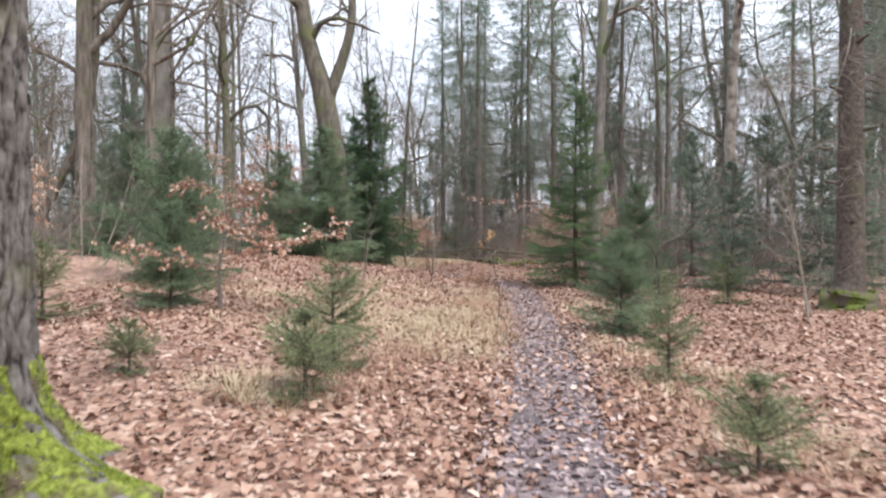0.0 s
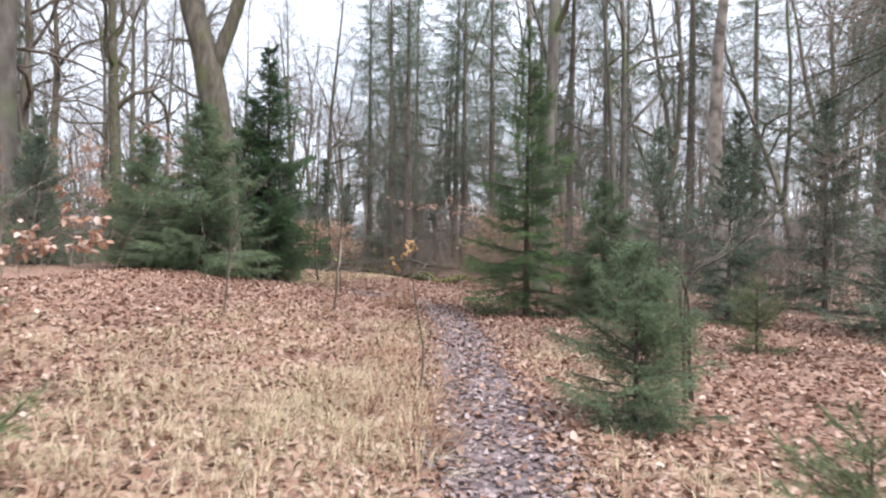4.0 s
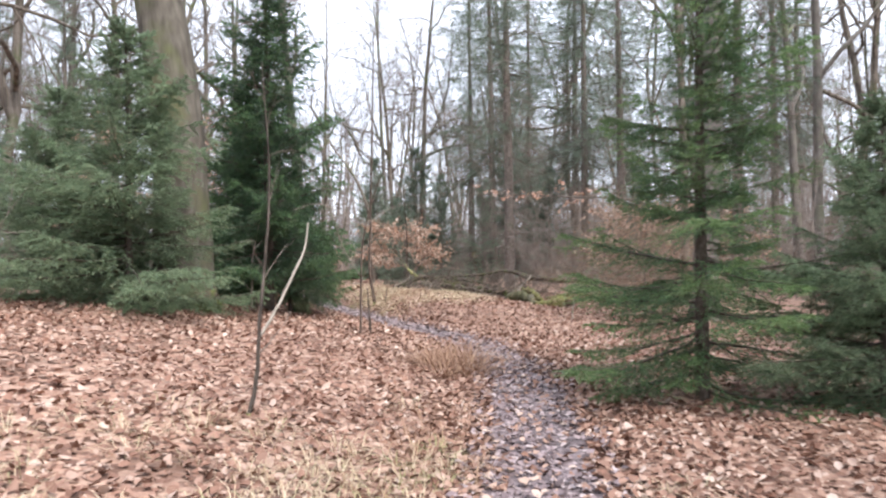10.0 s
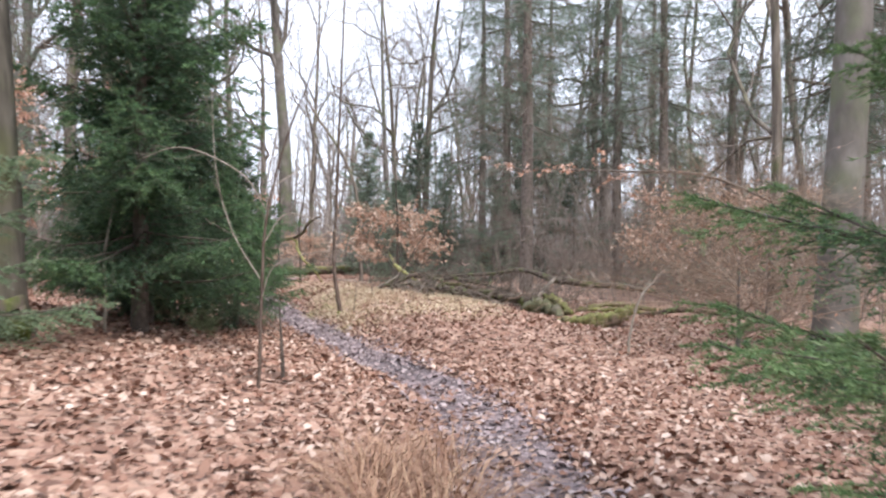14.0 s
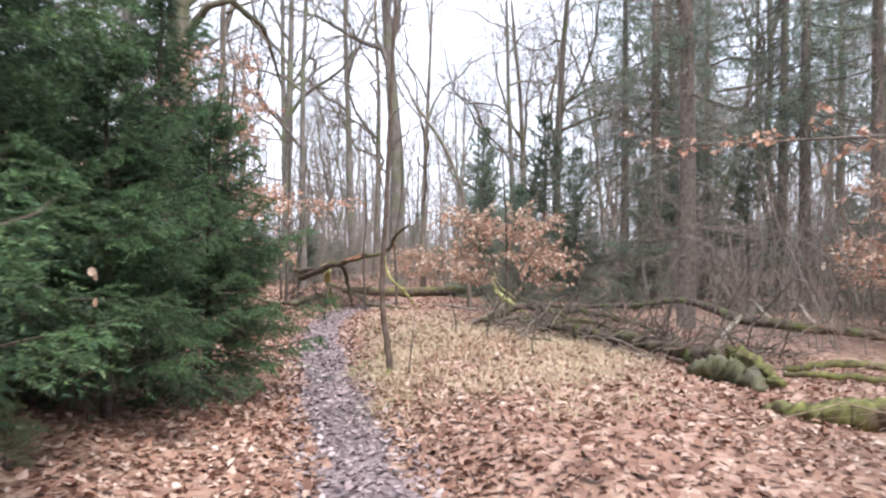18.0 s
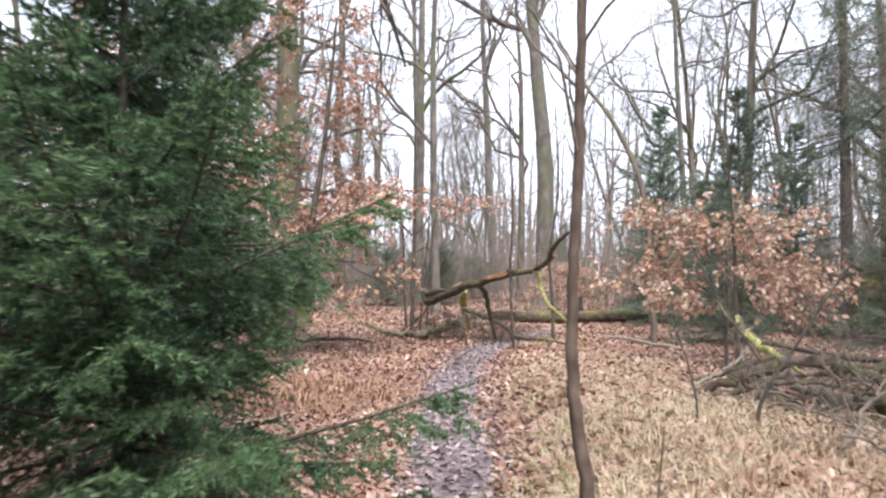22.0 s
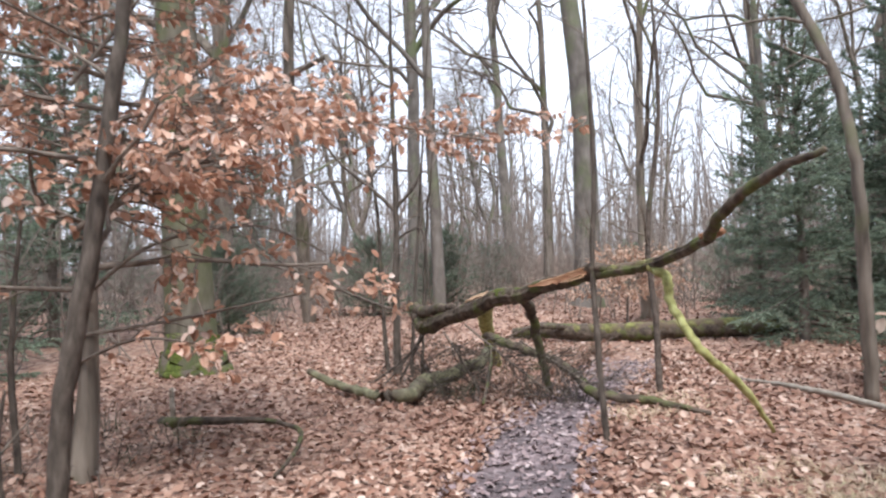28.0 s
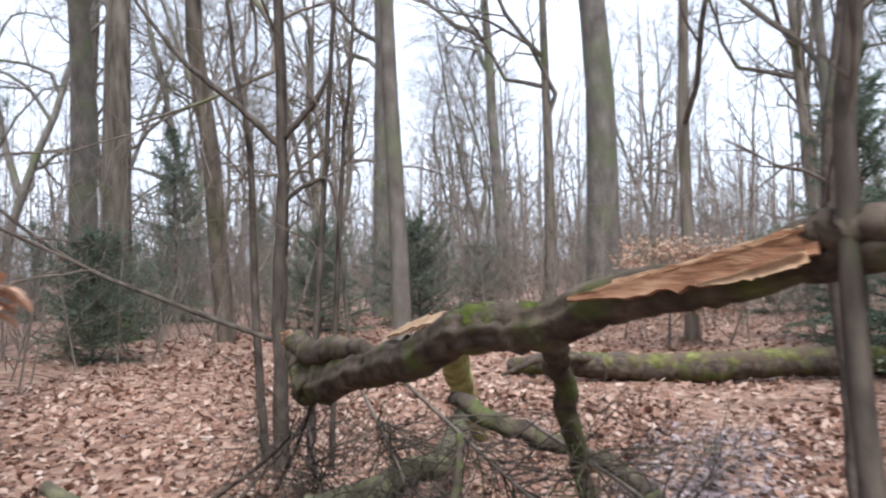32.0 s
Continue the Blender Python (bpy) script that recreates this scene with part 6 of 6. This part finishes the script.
for pts, w, face, wood in (([(-7.76, 41.96, 1.13), (-7.60, 41.86, 1.18), (-7.44, 41.77, 1.215), (-7.28, 41.70, 1.235)], (0.012, 0.036, 0.030, 0.006), (0.15, -0.6, 0.8), m_split_pale),
                           ([(-6.84, 41.44, 1.295), (-6.62, 41.35, 1.335), (-6.42, 41.265, 1.375), (-6.2, 41.175, 1.435)], (0.006, 0.026, 0.036, 0.040), (0.1, -0.85, 0.42), m_split),
                           ([(-6.70, 41.40, 1.345), (-6.46, 41.30, 1.395), (-6.22, 41.20, 1.462)], (0.004, 0.008, 0.010), (0.0, -0.7, 0.7), m_split_pale),
                           ([(-6.46, 41.26, 1.335), (-6.34, 41.20, 1.36), (-6.22, 41.15, 1.395)], (0.003, 0.011, 0.014), (0.1, -0.95, 0.1), m_split_pale),
                           ([(-8.93, 42.74, 0.96), (-8.90, 42.70, 1.02), (-8.84, 42.68, 1.06)], (0.02, 0.035, 0.012), (0.2, -0.9, 0.3), m_split_pale)):
    part("splinter", shard("splinter", [tuple(np.array(q) - org) for q in pts], w, face, wood, 4), main, "bare torn wood")
for pts, r in (([(-8.66, 42.56, 0.86), (-8.42, 42.42, 0.87), (-8.15, 42.22, 0.945), (-7.95, 42.1, 1.01)], (0.04, 0.052, 0.048, 0.02)),
               ([(-7.5, 41.83, 1.115), (-7.3, 41.72, 1.205), (-7.0, 41.6, 1.23), (-6.8, 41.51, 1.27)], (0.015, 0.048, 0.052, 0.02)),
               ([(-6.1, 41.21, 1.425), (-5.95, 41.12, 1.44), (-5.64, 41.0, 1.476), (-5.3, 40.62, 1.568), (-5.1, 40.3, 1.645)], (0.02, 0.034, 0.032, 0.028, 0.02))):
    part("moss", limb("moss", [tuple(np.array(q) - org) for q in pts], r, m_moss_dark if r[0] < 0.02 else m_mossy, 12, seed=9, rough=0.16), main, "green moss on the upper side")
rng = np.random.default_rng(77)
tangle = np.stack([curve([(-8.6, 43.0, 0.7), (-8.3, 42.8, 0.45), (-7.9, 42.5, 0.1)], 12), curve([(-8.2, 42.8, 0.8), (-7.6, 42.7, 0.4), (-7.1, 42.6, 0.1)], 12),
                   curve([(-9.0, 43.0, 0.5), (-8.6, 42.6, 0.25), (-8.3, 42.3, 0.1)], 12), curve([(-7.6, 43.0, 0.6), (-7.0, 42.9, 0.3), (-6.6, 42.7, 0.08)], 12)])
tw = twiggy(78, tangle - np.array([-8.64, 42.56, 0]), np.full((4, 12), 0.012), 80, 0.6, second=6, up=-0.05, angle=60, mat=m_stem)
part("tangle", tw, main)
low_end = np.stack([curve([(-9.25, 43.0, 0.06), (-8.95, 42.85, 0.40), (-8.6, 42.6, 0.78)], 12), curve([(-9.5, 42.7, 0.05), (-9.1, 42.7, 0.30), (-8.7, 42.5, 0.55)], 12),
                    curve([(-8.9, 43.2, 0.9), (-8.95, 42.9, 0.5), (-9.2, 42.5, 0.05)], 12)]) - np.array([-8.64, 42.56, 0])
part("tangle", mesh("tangle", *tubes(low_end, np.repeat(np.linspace(0.016, 0.010, 12)[None], 3, 0), 5), m_stem), main)
part("tangle", twiggy(83, low_end, np.full((3, 12), 0.010), 20, 0.6, second=5, s0=0.0, up=-0.04, angle=60, mat=m_stem), main)
part("tangle", mesh("tangle", *tubes(tangle - np.array([-8.64, 42.56, 0]), np.full((4, 12), 0.011), 5), m_twig), main)

fallen("mossy_log", "long fallen log with moss along its top", [
    ("log", [(-9.8, 47.9, 0.14), (-9.2, 47.85, 0.2), (-8.6, 48.05, 0.16), (-8.0, 48.25, 0.13), (-7.4, 48.4, 0.15), (-6.9, 48.6, 0.18), (-6.2, 48.75, 0.2), (-5.2, 48.8, 0.24)], (0.08, 0.13, 0.14, 0.15, 0.15, 0.14, 0.15, 0.10), m_dead, 12),
    ("moss", [(-9.3, 47.84, 0.24), (-8.6, 48.03, 0.21), (-8.0, 48.23, 0.19), (-7.4, 48.38, 0.21), (-6.9, 48.58, 0.24), (-6.2, 48.73, 0.26), (-5.3, 48.78, 0.29)], (0.05, 0.10, 0.12, 0.12, 0.11, 0.12, 0.06), m_mossy, 10),
    ("branch", [(-8.7, 48.0, 0.25), (-9.1, 47.3, 0.32), (-9.4, 46.8, 0.2)], (0.05, 0.04, 0.015), m_dead)])
fallen("birch_branch", "thin pale birch branch on the ground", [
    ("branch", [(-5.6, 44.5, 0.04), (-4.9, 43.9, 0.07), (-4.4, 43.5, 0.06), (-3.6, 42.7, 0.05), (-3.0, 42.2, 0.04)], (0.012, 0.025, 0.03, 0.03, 0.02), m_twig_pale)])
fallen("dead_branch", "crooked dead branch among the leaves", [
    ("branch", [(-10.3, 40.2, 0.06), (-9.7, 40.0, 0.14), (-9.0, 40.2, 0.16), (-8.5, 40.1, 0.14), (-8.2, 39.7, 0.08), (-8.0, 39.2, 0.02)], (0.05, 0.04, 0.025, 0.02, 0.018, 0.012), m_dead),
    ("stub", [(-10.1, 40.15, 0.1), (-10.05, 40.1, 0.42)], (0.03, 0.022), m_twig_pale)])
fallen("dead_branch", "dead branch half sunk in the leaves", [
    ("branch", [(-4.6, 39.6, 0.03), (-3.8, 39.3, 0.05), (-3.0, 39.2, 0.05), (-2.2, 38.8, 0.04)], (0.02, 0.04, 0.04, 0.02), m_dead)])
pile = fallen("fallen_tree", "fallen tree with a long bare limb and mossy rotten trunk", [
    ("limb", [(-1.4, 37.4, 0.66), (-0.6, 37.0, 0.58), (0.2, 36.6, 0.64), (0.8, 36.2, 0.70), (1.3, 35.9, 0.80), (1.7, 35.2, 0.78), (2.1, 34.6, 0.66), (2.5, 34.4, 0.62), (2.9, 34.3, 0.58), (3.3, 34.2, 0.57), (3.7, 34.2, 0.52),
              (4.15, 34.1, 0.48)], (0.022, 0.028, 0.034, 0.038, 0.045, 0.05, 0.062, 0.062, 0.058, 0.055, 0.052, 0.045), m_dead, 12),
    ("trunk", [(-0.6, 35.6, 0.36), (-0.1, 35.0, 0.40), (0.4, 34.6, 0.34), (0.8, 34.2, 0.36), (1.2, 33.9, 0.30), (1.6, 33.5, 0.28), (2.0, 33.2, 0.30)], (0.03, 0.07, 0.06, 0.10, 0.075, 0.105, 0.06), m_dead, 14),
    ("trunk", [(1.5, 32.7, 0.20), (1.75, 32.4, 0.30), (2.0, 32.2, 0.26), (2.2, 31.9, 0.16)], (0.06, 0.13, 0.14, 0.06), m_bark_moss, 14),
    ("trunk", [(1.9, 32.9, 0.40), (2.1, 32.5, 0.36), (2.35, 32.0, 0.18)], (0.05, 0.075, 0.05), m_mossy, 12),
    ("trunk", [(2.10, 30.75, 0.20), (2.4, 30.5, 0.22), (2.75, 30.35, 0.24), (3.1, 30.5, 0.36), (3.3, 30.7, 0.42)], (0.05, 0.10, 0.115, 0.095, 0.045), m_mossy, 14),
    ("branch", [(2.15, 34.4, 0.70), (1.95, 34.0, 0.52), (1.75, 33.5, 0.30), (1.55, 33.1, 0.06)], (0.035, 0.036, 0.032, 0.022), m_twig_pale),
    ("branch", [(-1.2, 37.3, 0.60), (-1.9, 36.9, 0.36), (-2.8, 36.6, 0.08)], (0.03, 0.026, 0.015), m_dead),
    ("branch", [(-0.9, 36.2, 0.16), (-0.4, 35.9, 0.42), (0.1, 35.6, 0.46), (0.5, 35.4, 0.34)], (0.022, 0.035, 0.034, 0.02), m_mossy),
    ("branch", [(-0.3, 36.9, 0.58), (-0.7, 36.3, 0.46), (-0.9, 35.8, 0.30), (-1.1, 35.2, 0.10)], (0.02, 0.022, 0.018, 0.012), m_dead),
    ("branch", [(0.9, 36.2, 0.70), (0.75, 35.6, 0.54), (0.6, 35.0, 0.30)], (0.025, 0.022, 0.012), m_dead),
    ("branch", [(0.2, 36.5, 0.62), (0.45, 36.0, 0.50), (0.95, 35.2, 0.42), (1.4, 34.6, 0.34)], (0.018, 0.022, 0.02, 0.012), m_dead),
    ("branch", [(2.55, 34.4, 0.62), (2.42, 34.45, 0.76), (2.28, 34.5, 0.92)], (0.024, 0.018, 0.008), m_twig_pale),
    ("branch", [(3.05, 34.25, 0.60), (2.92, 34.3, 0.74), (2.85, 34.35, 0.88)], (0.024, 0.024, 0.012), m_twig_pale),
    ("branch", [(2.6, 33.6, 0.14), (3.2, 33.45, 0.26), (3.8, 33.4, 0.20), (4.4, 33.3, 0.14)], (0.04, 0.045, 0.04, 0.02), m_mossy),
    ("branch", [(2.5, 33.0, 0.16), (3.1, 32.7, 0.22), (3.9, 32.6, 0.16)], (0.03, 0.04, 0.02), m_mossy),
    ("branch", [(3.6, 32.4, 0.14), (4.2, 32.0, 0.30), (4.9, 31.9, 0.26)], (0.04, 0.05, 0.03), m_dead),
    ("branch", [(-1.5, 37.4, 0.66), (-1.9, 37.8, 0.9), (-2.1, 38.2, 1.15)], (0.03, 0.022, 0.012), m_mossy)])
ct = np.array([-1.4, 37.4, 0])
tang = np.stack([curve([(-0.8, 35.9, 0.15), (0.5, 35.3, 0.35), (1.6, 34.4, 0.3)], 10), curve([(0.8, 34.4, 0.3), (1.8, 33.8, 0.35), (3.0, 33.4, 0.2)], 10)])
part("tangle", twiggy(79, tang - ct, np.full((2, 10), 0.03), 26, 1.1, second=4, s0=0.0, angle=65, up=-0.03), pile)
rng = np.random.default_rng(81)
brush_heap = new("brush_heap")
ch = np.array([-0.9, 36.0, 0])
brush_heap.matrix_basis = Matrix.Translation(ch)
for i, (pts, r, mat) in enumerate((([(-2.0, 36.0, 0.30), (-1.7, 36.0, 0.40), (-1.45, 36.02, 0.50), (-1.2, 36.05, 0.61), (-0.88, 36.05, 0.64), (-0.55, 36.0, 0.55), (-0.25, 35.95, 0.36), (0.0, 35.9, 0.16)], 0.055, m_dead),
                                  ([(-1.62, 36.15, 1.02), (-1.58, 36.12, 0.90), (-1.43, 36.1, 0.77), (-1.24, 36.06, 0.64), (-1.0, 36.0, 0.52)], 0.040, m_lichen),
                                  ([(-2.5, 35.6, 0.22), (-2.1, 35.7, 0.26), (-1.67, 35.8, 0.32), (-1.31, 35.9, 0.42), (-0.93, 35.95, 0.45), (-0.4, 36.1, 0.38)], 0.030, m_dead),
                                  ([(-1.1, 35.8, 0.42), (-0.8, 35.75, 0.38), (-0.5, 35.7, 0.34), (-0.1, 35.7, 0.25), (0.3, 35.8, 0.18)], 0.060, m_bark_moss),
                                  ([(-1.25, 35.6, 0.34), (-1.0, 35.45, 0.22), (-0.75, 35.4, 0.16), (-0.45, 35.5, 0.20), (-0.1, 35.5, 0.14)], 0.045, m_mossy),
                                  ([(-0.9, 36.3, 0.50), (-0.4, 36.5, 0.56), (0.2, 36.4, 0.50), (0.8, 36.5, 0.36)], 0.045, m_dead),
                                  ([(-1.7, 36.5, 0.30), (-1.2, 36.7, 0.42), (-0.6, 36.9, 0.40), (0.2, 37.2, 0.28)], 0.035, m_twig),
                                  ([(-2.2, 36.3, 0.24), (-1.9, 36.5, 0.38), (-1.7, 36.9, 0.52), (-1.6, 37.3, 0.70)], 0.022, m_twig_pale))):
    part("branch", limb("branch", [tuple(np.array(q) - ch) for q in pts], (r * 0.6, r, r, r * 0.75, r * 0.35), mat, 9, seed=i + 40, rough=0.13, bend=0.02), brush_heap)


def dead_wood(owner, seed, n, wx, wy, shift=(0, 0)):
    """Crooked thin dead branches thrown together, with their twigs."""
    rng = np.random.default_rng(seed)
    at = np.array(owner.matrix_basis.translation)
    start = np.stack([rng.uniform(-wx, wx, n) + shift[0], rng.uniform(-wy, wy, n) + shift[1], rng.uniform(0.02, 0.26, n)], 1)
    start[:, 2] += height(start[:, 0] + at[0], start[:, 1] + at[1])
    turn = rng.uniform(0, 2 * math.pi, n)
    L = grow(rng, start, np.stack([np.cos(turn), 0.7 * np.sin(turn), rng.normal(0.08, 0.25, n)], 1), rng.uniform(0.5, 1.4, n), 9, 0.34, -0.045)
    L[:, :, 2] = np.maximum(L[:, :, 2], height(L[:, :, 0] + at[0], L[:, :, 1] + at[1]) + 0.012)
    R = taper(rng.uniform(0.007, 0.022, n), 9, 0.35)
    for j in range(n):
        part("dead_branch", mesh("dead_branch", *tubes(L[j:j + 1], R[j:j + 1], 6), (m_dead, m_twig, m_brush_brown, m_bark_moss)[j % 4]), owner)
    part("tangle", twiggy(seed + 1, L, R, 9, 0.7, second=4, s0=0.05, angle=50, up=-0.03), owner)


dead_wood(brush_heap, 81, 34, 1.1, 0.9, (0.5, 0.0))
dead_wood(pile, 91, 44, 2.0, 1.1, (2.4, -3.0))
tagged(brush_heap, "heap of crooked dead branches and brushwood with patches of moss", "branch pile")
stump = new("tree_stump")
stump.matrix_basis = Matrix.Translation((-0.2, 50.7, float(height(-0.2, 50.7))))
part("trunk", limb("trunk", [(0, 0, -0.1), (0, 0, 0.3), (0.05, 0, 1.6)], (0.5, 0.36, 0.3), m_mossy, 14), stump)
tagged(stump, "tall rotten stump covered in yellow-green moss", "stump")
